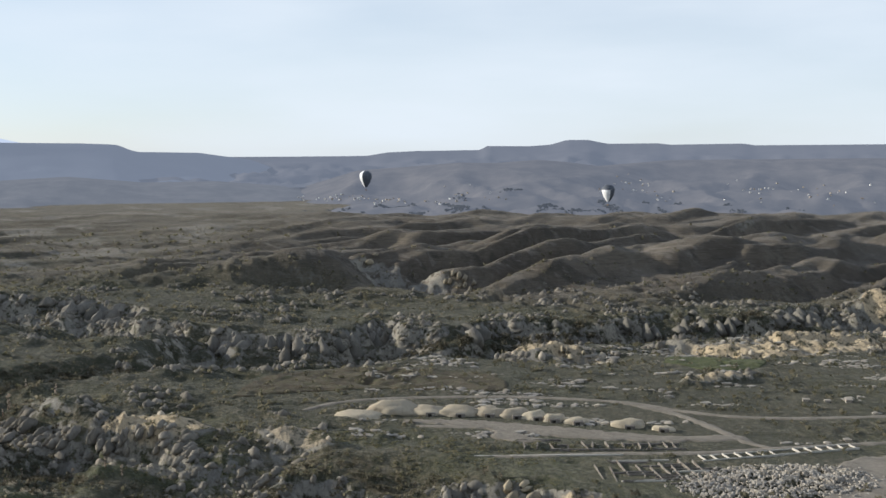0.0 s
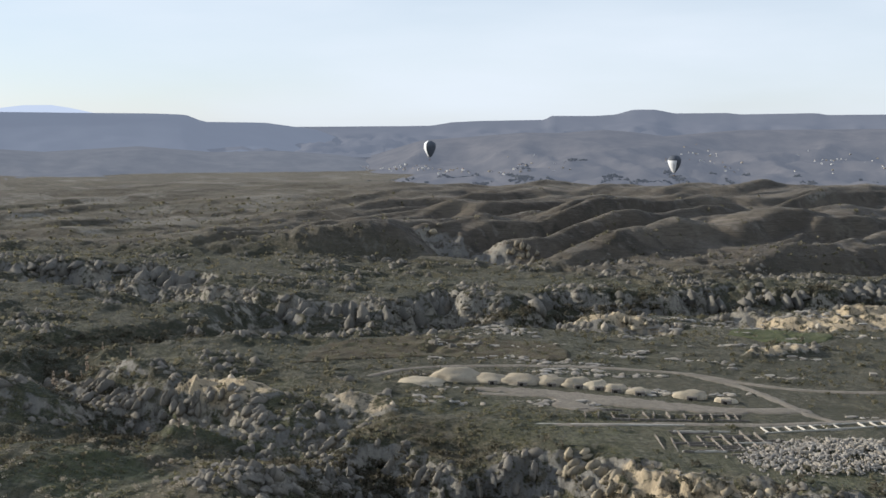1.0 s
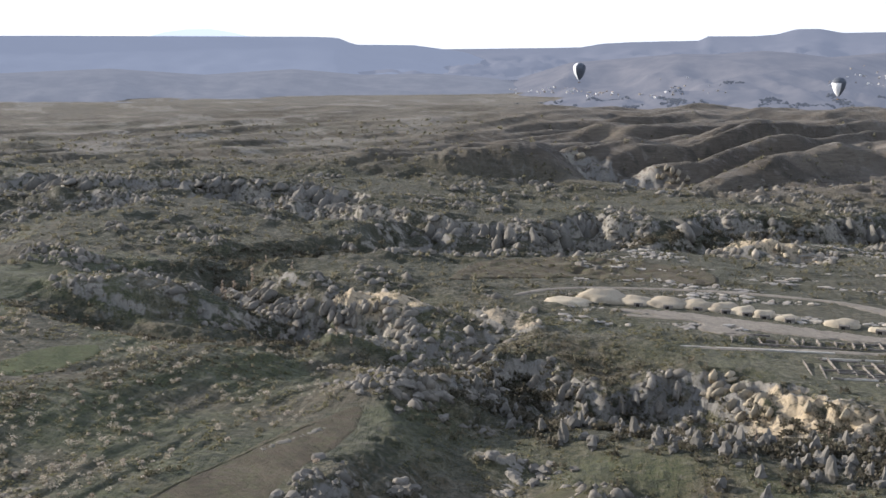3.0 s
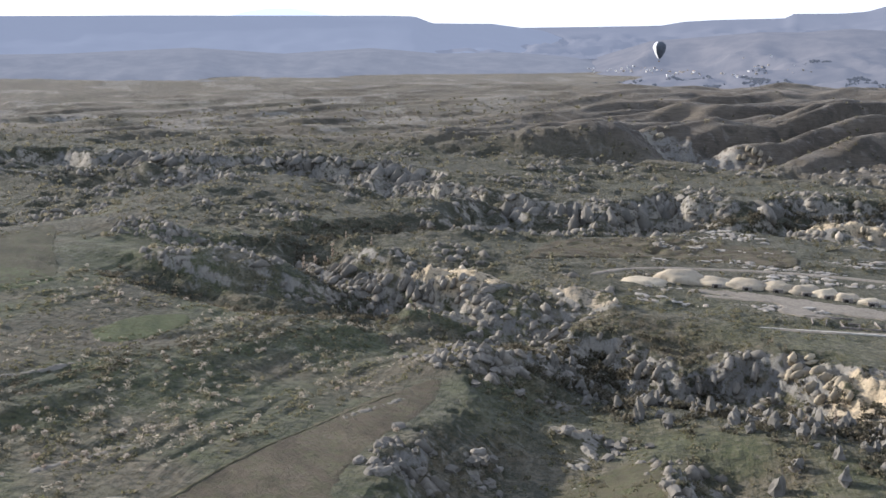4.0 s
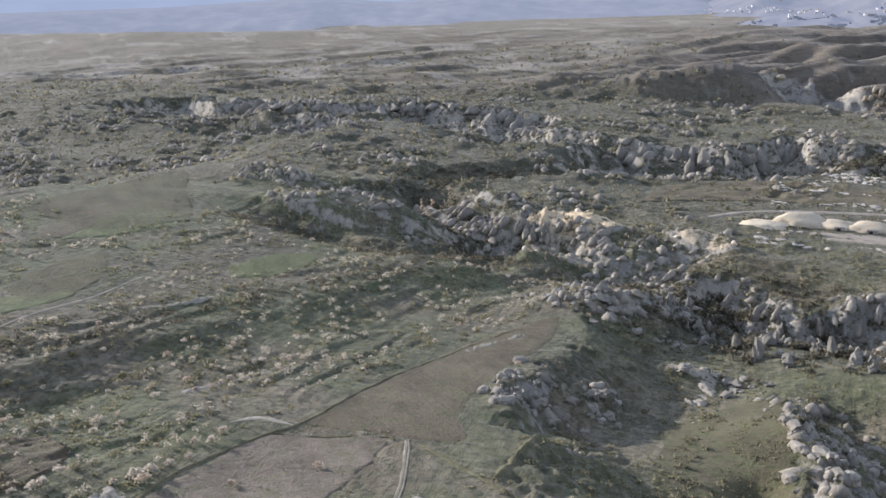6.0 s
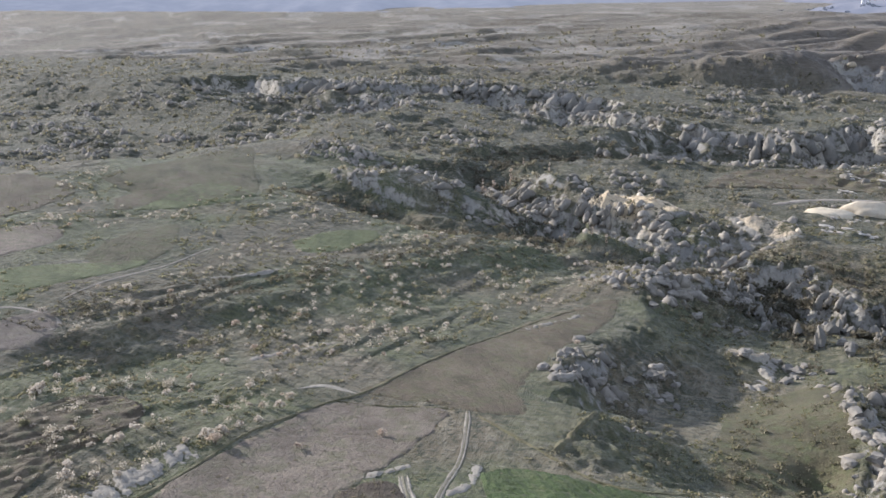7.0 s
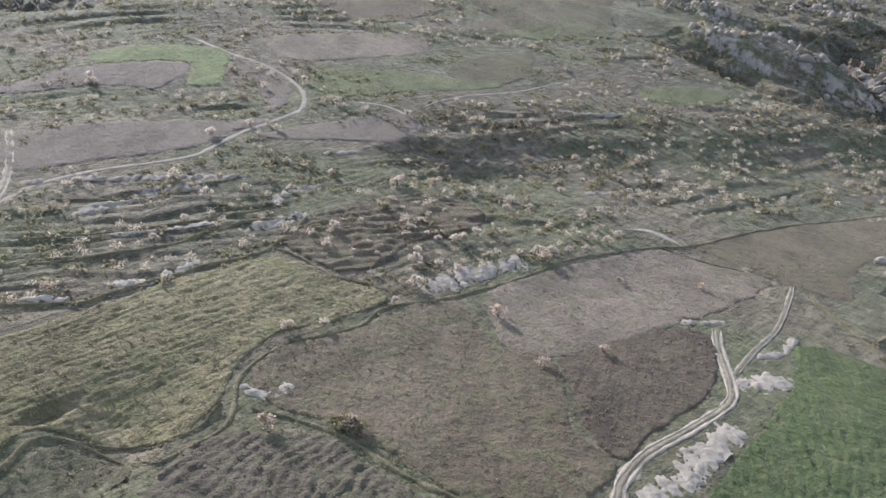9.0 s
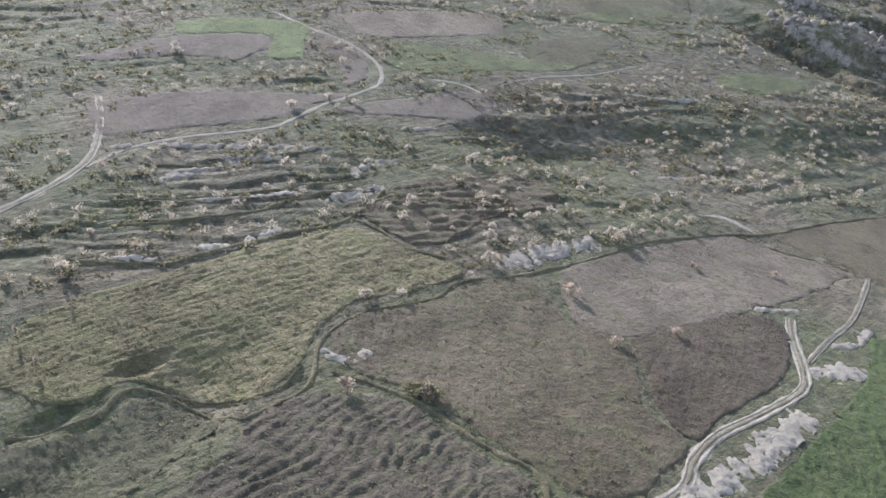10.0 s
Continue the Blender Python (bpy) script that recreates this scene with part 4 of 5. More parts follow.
def rock_mesh(kind, seed, material):
    """kind: cone (pinnacle) or block (boulder); about one metre in size, base at z = 0."""
    v, f = lump(ICO2, seed, 0.42, 1.4)
    v = v.copy()
    rng = random.Random(seed)
    if kind == "cone":
        h = (v[:, 2] + 1.2) / 2.2
        taper = np.clip(1.08 - 0.5 * h ** 1.6, 0.3, 1.2) * (1 + 0.14 * np.sin(h * 11 + seed))
        v[:, :2] *= taper[:, None]
        v[:, 2] = (v[:, 2] + 0.7) * 1.25
        v[:, 0] += 0.15 * rng.uniform(-1, 1) * h
    else:
        v = np.sign(v) * np.abs(v) ** 0.9
        v[:, 2] = (v[:, 2] + 0.35) * 0.8
    return joined(kind, [(v, f)], material, smooth_faces=False)


CONES = [rock_mesh("cone", 3 + k, M_DUSK) for k in range(6)]
BLOCKS = [rock_mesh("block", 20 + k, M_TUFF) for k in range(6)]
DUSK_BLOCKS = [rock_mesh("block", 30 + k, M_DUSK) for k in range(6)]
rng = random.Random(11)


def put_rock(name, me, x, y, wide, long, high, turn, label, group, sink=0.15):
    ob = new(name, me)
    ob.matrix_world = pose(x, y, up(x, y) - sink * high, 0, 0, turn) @ Matrix.Diagonal((wide / 2, long / 2, high, 1))
    return tagged(ob, label, "rock", group)


# pinnacles in the gorge below the pale wall
for k in range(430):
    x = -62 + 175 * rng.random() + rng.uniform(-6, 6)
    y = np.interp(x, [-70, -40, -10, 40, 90], [334, 308, 286, 268, 256]) + rng.gauss(0, 14)
    if wave(np.array([x]), np.array([y]), 16, 201)[0] < -0.2:
        continue
    s = 0.45 + 0.6 * rng.random() ** 1.6
    ob = put_rock("rock_pinnacle", rng.choice(CONES if rng.random() < 0.75 else DUSK_BLOCKS), x, y, 4.4 * s, 3.8 * s, 3.0 * s * rng.uniform(0.5, 1.1), rng.uniform(0, 360), "rounded dark grey tuff pinnacle in the gorge", "gorge pinnacles")
    ob.matrix_world = ob.matrix_world @ pose(0, 0, 0, rng.gauss(0, 7), rng.gauss(0, 7), 0)
# boulders on the ridges above the hollow
for cx, cy, a, b, n in ((-78, 196, 7, 14, 26), (-60, 210, 8, 10, 20), (-4, 190, 7, 26, 34), (10, 205, 12, 10, 16), (-86, 296, 22, 14, 40), (-50, 318, 12, 22, 26), (-44, 258, 6, 6, 9), (-28, 250, 9, 6, 12)):
    for _ in range(n):
        x, y = cx + a * rng.gauss(0, 0.6), cy + b * rng.gauss(0, 0.6)
        s = 0.4 + 0.9 * rng.random() ** 1.5
        put_rock("boulder", rng.choice(BLOCKS), x, y, 3.0 * s, 3.6 * s, 1.5 * s, rng.uniform(0, 360), "rounded grey tuff boulder on the ridge", "ridge boulders", 0.2)


def outcrop(line, width, high, patchy, seed):
    """Bare rock that breaks through the turf along a line, in uneven fingers and ledges."""
    p = smooth_line(line, 0.45)
    d = np.gradient(p, axis=0)
    d /= np.linalg.norm(d, axis=1)[:, None] + 1e-9
    side = np.stack([d[:, 1], -d[:, 0]], 1)
    n = max(6, int(width / 0.4))
    v = np.linspace(-1, 1, n)
    s = np.arange(len(p)) * 0.45
    xy = p[:, None, :] + side[:, None, :] * (v[None, :, None] * width / 2)
    u, w = np.meshgrid(s, v * width / 2, indexing="ij")
    end = 1 - smooth(0, 3, u) * (1 - smooth(s[-1] - 3, s[-1], u))
    h = 0.12 - v[None, :] ** 2 - end + 1.3 * patchy * wave(u, w * 0.6, 6.5, seed) + 1.1 * wave(u + 0.5 * w, w * 0.3, 1.7, seed + 1) + 0.45 * wave(u, w, 0.9, seed + 2)
    h = np.clip(np.where(h > 0, h ** 0.8 * 0.58, h * 0.8) * high, -0.35, None) + 0.34 * np.abs(waves(u, w, 1.5, seed + 3, 3)) - 0.04
    x, y = xy[..., 0].ravel(), xy[..., 1].ravel()
    faces = lattice(len(p), n)[:, ::-1]
    faces = faces[h.ravel()[faces].max(1) > -0.3]
    used, faces = np.unique(faces, return_inverse=True)
    verts = np.stack([x, y, land(x, y)[0] + 0.1 + h.ravel()], 1)[used]
    ob = new("rock_outcrop", mesh_from("rock_outcrop", verts, faces.reshape(-1, 4), M_SLAB))
    ob.data.polygons.foreach_set("use_smooth", np.ones(len(ob.data.polygons), dtype=bool))
    return tagged(ob, "bare pale tuff slabs breaking through the turf", "rock", "pale outcrops")


OUTCROPS = [([(-124.5, 70), (-126.5, 80), (-126.5, 90), (-125, 99)], 7.5, 0.5, 0.35), ([(-187, 25), (-190.5, 40), (-191, 50), (-188, 60)], 4.5, 0.6, 0.6), ([(-209, 24), (-204, 40), (-196, 56), (-188, 70)], 3, 0.4, 0.7),
            ([(-165.5, 52), (-164.5, 62), (-166, 71)], 4, 0.6, 0.5), ([(-156.5, 20), (-154, 26), (-154.5, 32), (-158, 41)], 3.5, 0.55, 0.6), ([(-117, 22), (-111, 26), (-114, 31)], 2.6, 0.35, 0.6),
            ([(-58, 42), (-58, 56), (-60.5, 68), (-62, 82)], 6.5, 0.45, 0.5), ([(-69.5, 92), (-67, 98), (-66, 105)], 6.5, 0.5, 0.4), ([(-91, 104), (-88, 110), (-85, 115)], 2.4, 0.4, 0.9), ([(-74, 106), (-71.5, 113), (-74, 122)], 2.4, 0.4, 0.8),
            ([(-172, 66), (-177, 74), (-176, 84)], 3, 0.5, 0.7), ([(-193, 94), (-190, 104)], 2.6, 0.45, 0.6), ([(-104, 220), (-98, 233), (-93, 246)], 3.2, 0.6, 0.5), ([(-39, 232), (-36, 246), (-40, 264)], 7, 1.6, 0.5), ([(-37, 214), (-33, 222)], 3, 0.5, 0.6),
            ([(-176, 30), (-172, 44), (-171, 52)], 2.4, 0.4, 0.8), ([(-38, 120), (-29, 128), (-28, 138)], 2.5, 0.4, 0.6), ([(-150, 148), (-146, 160), (-141, 176)], 2.6, 0.5, 0.8), ([(-200, 190), (-193, 206), (-190, 222)], 2.6, 0.5, 0.8), ([(-160, 5), (-155, 12)], 2.5, 0.45, 0.6)]
for k, (line, width, high, patchy) in enumerate(OUTCROPS):
    outcrop(line, width, high, patchy, 600 + 5 * k)


def build_knobs():
    """Uncounted small tuff knobs that crowd the bare slopes."""
    r = np.random.default_rng(14)
    n = 90000
    a, q = np.radians(r.uniform(-28, 72, n)), 190 + 760 * r.random(n) ** 0.9
    x, y = -np.sin(a) * q, -48 + np.cos(a) * q
    z, stone, _, _ = land(x, y)
    crowd = waves(x, y, 40, 131, 3)
    keep = (stone + np.where(y > 400, 0.5, 0.25) * crowd > np.where(y > 400, 0.42, 0.36)) & (r.random(n) < np.where(y > 400, 0.8, 0.6)) & ((stone < 0.72) | (r.random(n) < 0.04)) & (stone > 0.2) & ((stone < 0.45) | (y > 420) | (x < -66) | (r.random(n) < 0.3))
    x, y, z, q, stone = x[keep], y[keep], z[keep], q[keep], stone[keep]
    near = [lump(ICO2, 500 + k, 0.4, 1.3) for k in range(10)]
    far = [lump(ICO1, 520 + k, 0.4, 1.3) for k in range(10)]
    for name, label, choose, material in (("tuff_knobs", "crowded grey tuff knobs on the eroded slopes", stone <= 0.72, M_TUFF), ("pale_knobs", "crowded pale tuff knobs on the bare slopes", stone > 0.72, M_PALE)):
        lumps = []
        for k in np.flatnonzero(choose):
            v, f = (near if y[k] < 420 and k % 4 == 0 else far)[k % 10]
            s = (0.5 + 1.7 * r.random() ** 2.4) * (1.25 if y[k] > 400 else 1)
            h = (v[:, 2] + 1) / 2
            t = 1.2 - 0.75 * h
            a = r.normal(0, 0.5)
            c, d = math.cos(a), math.sin(a)
            w = r.uniform(1.0, 2.2)
            v = np.column_stack([(v[:, 0] * c * w - v[:, 1] * d) * t, (v[:, 0] * d * w + v[:, 1] * c) * t, v[:, 2] * r.uniform(0.6, 1.4) + 0.1]) * s
            lumps.append((v + [x[k], y[k], z[k] - 0.15 * s], f))
        if lumps:
            tagged(new(name, joined(name, lumps, material, True)), label, "rocks", kind="stuff")


build_knobs()


def build_fins(name, label, material, lines, seed):
    """Fluted fins and cones that stand out of the cliff faces. lines: the rim, width of the face, height of the fins, spacing."""
    r = np.random.default_rng(seed)
    shapes = []
    for k in range(12):
        v, f = lump(ICO2, 900 + 13 * seed + k, 0.3, 1.5)
        h = np.clip((v[:, 2] + 1.1) / 2.2, 0, 1)
        taper = 1.15 - 0.8 * h ** 1.6 + 0.06 * np.sin(9 * h + k)
        ribs = 1 + 0.16 * np.cos(np.arctan2(v[:, 1], v[:, 0]) * (5 + k % 3) + k)
        shapes.append((np.column_stack([v[:, 0] * taper * ribs, v[:, 1] * taper * ribs, h]), f))
    lumps = []
    for line, width, high, gap in lines:
        p = smooth_line(line, gap)
        d = np.gradient(p, axis=0)
        d /= np.linalg.norm(d, axis=1)[:, None] + 1e-9
        side = np.stack([d[:, 1], -d[:, 0]], 1)
        for row in (0.2, 0.75):
            at = p + side * (width * (row + r.normal(0, 0.12, len(p))))[:, None] + d * r.normal(0, gap * 0.4, len(p))[:, None]
            z = land(at[:, 0], at[:, 1])[0]
            rim = land(*(p - side * 5).T)[0]
            patch = wave(at[:, 0], at[:, 1], 9 * gap, seed + 3)
            for (x, y), base, crest, turn, q in zip(at, z, rim, np.arctan2(side[:, 1], side[:, 0]), patch):
                if q < -0.15 or r.random() < 0.2:
                    continue
                v, f = shapes[r.integers(12)]
                tall = high * r.uniform(0.6, 1.25) * (1.0 - 0.35 * row)
                tall = min(tall, (crest - base + 0.12 * high * r.random()) / 0.58)
                if tall < 0.25 * high:
                    continue
                long, slim = gap * r.uniform(0.8, 1.7), gap * r.uniform(0.35, 0.65)
                c, e = math.cos(turn), math.sin(turn)
                u = v * [long, slim, tall]
                lumps.append((np.column_stack([u[:, 0] * c - u[:, 1] * e + x, u[:, 0] * e + u[:, 1] * c + y, u[:, 2] + base - 0.42 * tall]), f))
    tagged(new(name, joined(name, lumps, material, True)), label, "rocks", kind="stuff")


build_fins("gorge_fins", "fluted grey tuff fins along the gorge rim", M_TUFF, [(SCARPS[3][0], 11, 9, 4.0), (SCARPS[9][0], 9, 8, 3.6), (SCARPS[0][0][6:], 12, 5, 3.0)], 71)
# warm paler colour imitates sun on the rim; outcrops are pale themselves
build_fins("sandy_fins", "fluted sandy tuff fins, the gorge rim's sunlight put into their colour", M_OCHRE, [(SCARPS[4][0][:6], 10, 7.5, 3.2), (SCARPS[11][0], 13, 10, 5.0), (SCARPS[12][0], 8, 7, 3.8), (SCARPS[10][0], 14, 10, 4.5)], 72)
# darker material here puts the cliff's shade into the colour
build_fins("cliff_fins", "tall fluted tuff fins along the far cliffs, shade put into their colour", M_DUSK, [(SCARPS[6][0], 24, 24, 7.5), (SCARPS[5][0], 28, 22, 8.5)], 73)

# ---------------------------------------------------------------- trees and scrub


def tapered(bm, a, b, ra, rb, sides=6):
    a, b = Vector(a), Vector(b)
    q = (b - a).to_track_quat("Z", "Y").to_matrix()
    rings = []
    for p, r in ((a, ra), (b, rb)):
        rings.append([bm.verts.new(p + q @ Vector((r * math.cos(2 * math.pi * k / sides), r * math.sin(2 * math.pi * k / sides), 0))) for k in range(sides)])
    for k in range(sides):
        bm.faces.new((rings[0][k], rings[0][(k + 1) % sides], rings[1][(k + 1) % sides], rings[1][k]))


def flakes(r, n, size):
    """Small thin flakes of leaf or twig, n of them, turned every way round the origin: places of the corners."""
    a = r.normal(size=(n, 3))
    a /= np.linalg.norm(a, axis=1)[:, None]
    b = np.cross(a, r.normal(size=(n, 3)))
    b /= np.linalg.norm(b, axis=1)[:, None] + 1e-9
    s = (size * r.uniform(0.6, 1.3, n))[:, None]
    return np.stack([a * s, b * s * 0.7, -a * s, -b * s * 0.7], 1)


def flake_mesh(name, corners, material):
    quads = np.arange(len(corners) * 4).reshape(-1, 4)
    return mesh_from(name, corners.reshape(-1, 3), quads, material)


def tree(seed, material, label, group, high=3.6, wide=3.6, clumps=80, upright=False):
    """An orchard tree: forked trunk with limbs, and a crown of many uneven clumps. Stands at the origin."""
    r = random.Random(seed)
    thing = new("tree")
    tagged(thing, label, "tree", group)
    bm = bmesh.new()
    fork = high * 0.3
    tapered(bm, (0, 0, -0.3), (0.05, 0.03, fork), 0.17, 0.12)
    tips = []
    for k in range(7):
        a = k * 0.9 + r.uniform(-0.3, 0.3)
        out = wide * (0.10 if upright else 0.30) * r.uniform(0.6, 1.2)
        tip = (out * math.cos(a), out * math.sin(a), high * r.uniform(0.6, 0.85))
        mid = (tip[0] * 0.55, tip[1] * 0.55, fork + (tip[2] - fork) * 0.45)
        tapered(bm, (0.05, 0.03, fork * 0.9), mid, 0.09, 0.06, 5)
        tapered(bm, mid, tip, 0.06, 0.02, 4)
        tips.append(tip)
    part("trunk", bm, M_BARK, thing)
    g = np.random.default_rng(seed)
    n = clumps * 6
    lobes = 12
    a, out = g.uniform(0, 2 * math.pi, lobes), np.sqrt(g.random(lobes)) * (0.15 if upright else 0.48)
    tops = np.stack([wide * out * np.cos(a), wide * out * np.sin(a), high * (g.uniform(0.25, 0.95, lobes) if upright else 0.82 - 0.9 * out * g.uniform(0.5, 1.3, lobes))], 1)
    own = g.integers(0, lobes, n)
    centre = tops[own] + g.normal(size=(n, 3)) * g.uniform(0.5, 1.2, lobes)[own][:, None] * np.array([0.11, 0.11, 0.09]) * (0.6 * wide if upright else wide)
    centre[:, 2] = np.maximum(centre[:, 2], 0.25)
    ob = new("crown", flake_mesh("crown", flakes(g, n, 0.23) + centre[:, None, :], material))
    ob.parent = thing
    return thing


def plant(source, x, y, size, turn=0.0):
    copy_thing(source, pose(x, y, up(x, y), 0, 0, turn) @ Matrix.Scale(size, 4))


BLOSSOM = [tree(k, M_BLOSSOM, "orchard tree in pale pinkish blossom", "orchard trees", 3.4 + 0.3 * (k % 3), 3.6 + 0.3 * (k % 2)) for k in range(5)]
TWIGGY = [tree(20 + k, M_TWIG, "bare brown fruit tree with dense twigs", "orchard trees", 3.6, 3.8, 70) for k in range(3)]
LEAFY = [tree(30 + k, M_OLIVE, "low grey green tree", "orchard trees", 2.8, 3.4, 70) for k in range(3)]
POPLAR = [tree(40 + k, M_TWIG, "slender bare poplar in the gully", "poplars", 9.0, 4.0, 70, True) for k in range(3)]
for k, source in enumerate(BLOSSOM + TWIGGY + LEAFY + POPLAR):
    x, y = ((-136, 77), (-128, 70), (-196, 55), (-183, 56), (-215, 76), (-105, 20), (-97, 30), (-123, 103), (-155, -4), (-169, 150), (-185, 129), (-205, 430), (-198, 436), (-210, 426))[k]
    source.matrix_world = pose(x, y, up(x, y), 0, 0, 40 * k) @ Matrix.Scale(0.75 if k < 11 else 1.0, 4)
SINGLE = [(-127, 39, 1.1), (-111, 76, 1.2), (-90, 82, .8), (-93, 69, .9), (-98, 126, .8), (-109, 111, .7), (-126, 104, 1.3), (-125, 107, 1.2), (-124, 126, 1.1), (-125, 131, 1.1), (-139, 80, 1.0), (-139, 91, 1.1), (-169, 100, 1.4), (-125, 62, .8), (-158, -4, 1.2), (-178, 75, .9), (-182, 65, 1.1), (-181, 89, .9), (-170, 102, 1.3), (-175, 46, .8), (-124, 45, 1.0),
          (-264, 67, 1.3), (-269, 69, 1.2), (-252, 40, 1.1), (-207, 136, 1.0), (-243, 125, 1.0), (-242, 110, 1.1), (-153, 143, 1.0), (-150, 119, .9), (-139, 93, 1.1), (-139, 98, 1.1), (-136, 131, .9),
          (-124, 107, 1.1), (-124, 112, .9), (-123, 117, .9), (-132, 80, .9), (-141, 88, .8), (-128, 100, .7), (-84, 212, .8)]
rng = random.Random(5)
for x, y, s in SINGLE:
    plant(rng.choice(TWIGGY if x > -118 else BLOSSOM), x, y, s * (0.85 if x > -118 else 0.72), rng.uniform(0, 360))
count = 0
while count < 150:
    x, y = rng.uniform(-330, -90), rng.uniform(-20, 330)
    bank = np.interp(y, [-20, 36, 90, 133, 215, 270, 330], [-150, -128, -126, -125, -113, -100, -95])
    if x > bank - 2 or -156 < x and y < 62 or x < -205 and y < 86 and x > -236:
        continue
    if wave(np.array([x]), np.array([y]), 38, 77)[0] < (-0.25 if x > -175 else 0.05):
        continue
    if any(math.hypot((x - cx) / u, (y - cy) / v) < 0.75 for cx, cy, u, v in LOTS):
        continue
    kind = rng.random()
    plant(rng.choice(BLOSSOM if kind < 0.7 else TWIGGY if kind < 0.9 else LEAFY), x, y, 0.36 + 0.5 * rng.random() ** 1.5, rng.uniform(0, 360))
    count += 1
for k in range(62):
    x, y = rng.uniform(-162, -112), rng.uniform(118, 232)
    if x < np.interp(y, [118, 232], [-126, -112]) - 1.5:
        plant(rng.choice(BLOSSOM if rng.random() < 0.75 else TWIGGY), x, y, rng.uniform(0.3, 0.6), rng.uniform(0, 360))
for k in range(26):
    x, y = rng.choice([(-205, 430), (-150, 365), (55, 284), (10, 290), (-175, 540), (30, 275)])
    plant(rng.choice(POPLAR), x + rng.gauss(0, 12), y + rng.gauss(0, 10), rng.uniform(0.4, 0.75), rng.uniform(0, 360))


for x, y, size in ((-132, -17, 0.36), (-154, -5, 0.42), (-141, -17, 0.4)):
    plant(POPLAR[int(-x) % 3], x, y, size, x * 7)
for x, y, size in ((-97.5, 29.5, 1.25), (-95.5, 30.5, 0.95), (-99.5, 28.5, 0.8)):
    plant(LEAFY[int(-y) % 3], x, y, size, x * 9)


def build_scrub(name, label, seed, n, near, far_end, each, flake):
    r = np.random.default_rng(seed)
    a, q = np.radians(r.uniform(-28, 78, n)), near + (far_end - near) * r.random(n) ** 1.15
    x, y = -np.sin(a) * q, -48 + np.cos(a) * q
    far = smooth(330, 480, y)
    clump = waves(x * 1.8 + 0.2 * y, y * 0.8, 30, 101, 3)
    bank = np.interp(y, [-20, 36, 90, 133, 215, 270, 330], [-150, -126, -124, -123, -111, -100, -95])
    open_field = (x > bank) & (y < 270) & (x < -66) | (x > -74) & (x < -30) & (y < 128) | (y < 62) & (x > -152)
    keep = (clump > 0.12 - 0.4 * far) & (r.random(n) < 0.3) & ~open_field & ((y < 930) | (x < 0.25 * (y - 900) - 300) & (clump > 0.0) | (clump > 0.45))
    keep &= (x > -105) | (y > 340) | (x < -335) | (r.random(n) < np.where(x > -195, 0.5, 0.25))
    for line in TRACKS.values():
        keep &= np.abs(away(x, y, line)[0]) > 4
    for cx, cy, u, v in LOTS:
        keep &= np.hypot((x - cx) / u, (y - cy) / v) > 0.9
    x, y, q = x[keep], y[keep], q[keep]
    z = land(x, y)[0]
    size = (0.3 + 0.85 * r.random(len(x)) ** 2.2) * (1 + 0.0012 * q)
    at = np.repeat(np.arange(len(x)), each)
    offset = r.normal(size=(len(at), 3)) * [0.5, 0.5, 0.28] + [0, 0, 0.5]
    offset[:, 2] = np.maximum(offset[:, 2], 0.05)
    corners = flakes(r, len(at), flake) + offset[:, None, :]
    corners = corners * size[at][:, None, None] + np.stack([x, y, z], 1)[at][:, None, :]
    tagged(new(name, flake_mesh(name, corners, M_SCRUB)), label, "bushes", kind="stuff")


def build_tufts():
    """Grass tufts, stones and low thorn on the farmland slopes."""
    r = np.random.default_rng(6)
    n = 62000
    a, q = np.radians(r.uniform(-6, 80, n)), 60 + 400 * r.random(n) ** 0.9
    x, y = -np.sin(a) * q, -48 + np.cos(a) * q
    clump = waves(x * 2.0 + 0.25 * y, y * 0.7, 18, 151, 3)
    bank = np.interp(y, [-20, 36, 90, 133, 215, 270, 330], [-150, -126, -124, -123, -111, -100, -95])
    fields = (x > bank) & (y < 270) & (x < -66) | (x > -74) & (x < -30) & (y < 128) | (y < 62) & (x > -152)
    keep = (clump > 0.0) & (r.random(n) < np.where(fields, 0.004, 0.55))
    for line in TRACKS.values():
        keep &= np.abs(away(x, y, line)[0]) > 2.4
    for cx, cy, u, v in LOTS:
        keep &= np.hypot((x - cx) / u, (y - cy) / v) > 0.8
    x, y, q = x[keep], y[keep], q[keep]
    z = land(x, y)[0]
    size = 0.16 + 0.4 * r.random(len(x)) ** 2 + 0.0006 * q
    at = np.repeat(np.arange(len(x)), 7)
    offset = r.normal(size=(len(at), 3)) * [0.8, 0.8, 0.0] + [0, 0, 0.35]
    corners = (flakes(r, len(at), 0.6) + offset[:, None, :]) * size[at][:, None, None] + np.stack([x, y, z], 1)[at][:, None, :]
    me = flake_mesh("grass_tufts", corners, M_TUFT)
    tagged(new("grass_tufts", me), "dry grass tufts and stones over the terraces", "grass", kind="stuff")


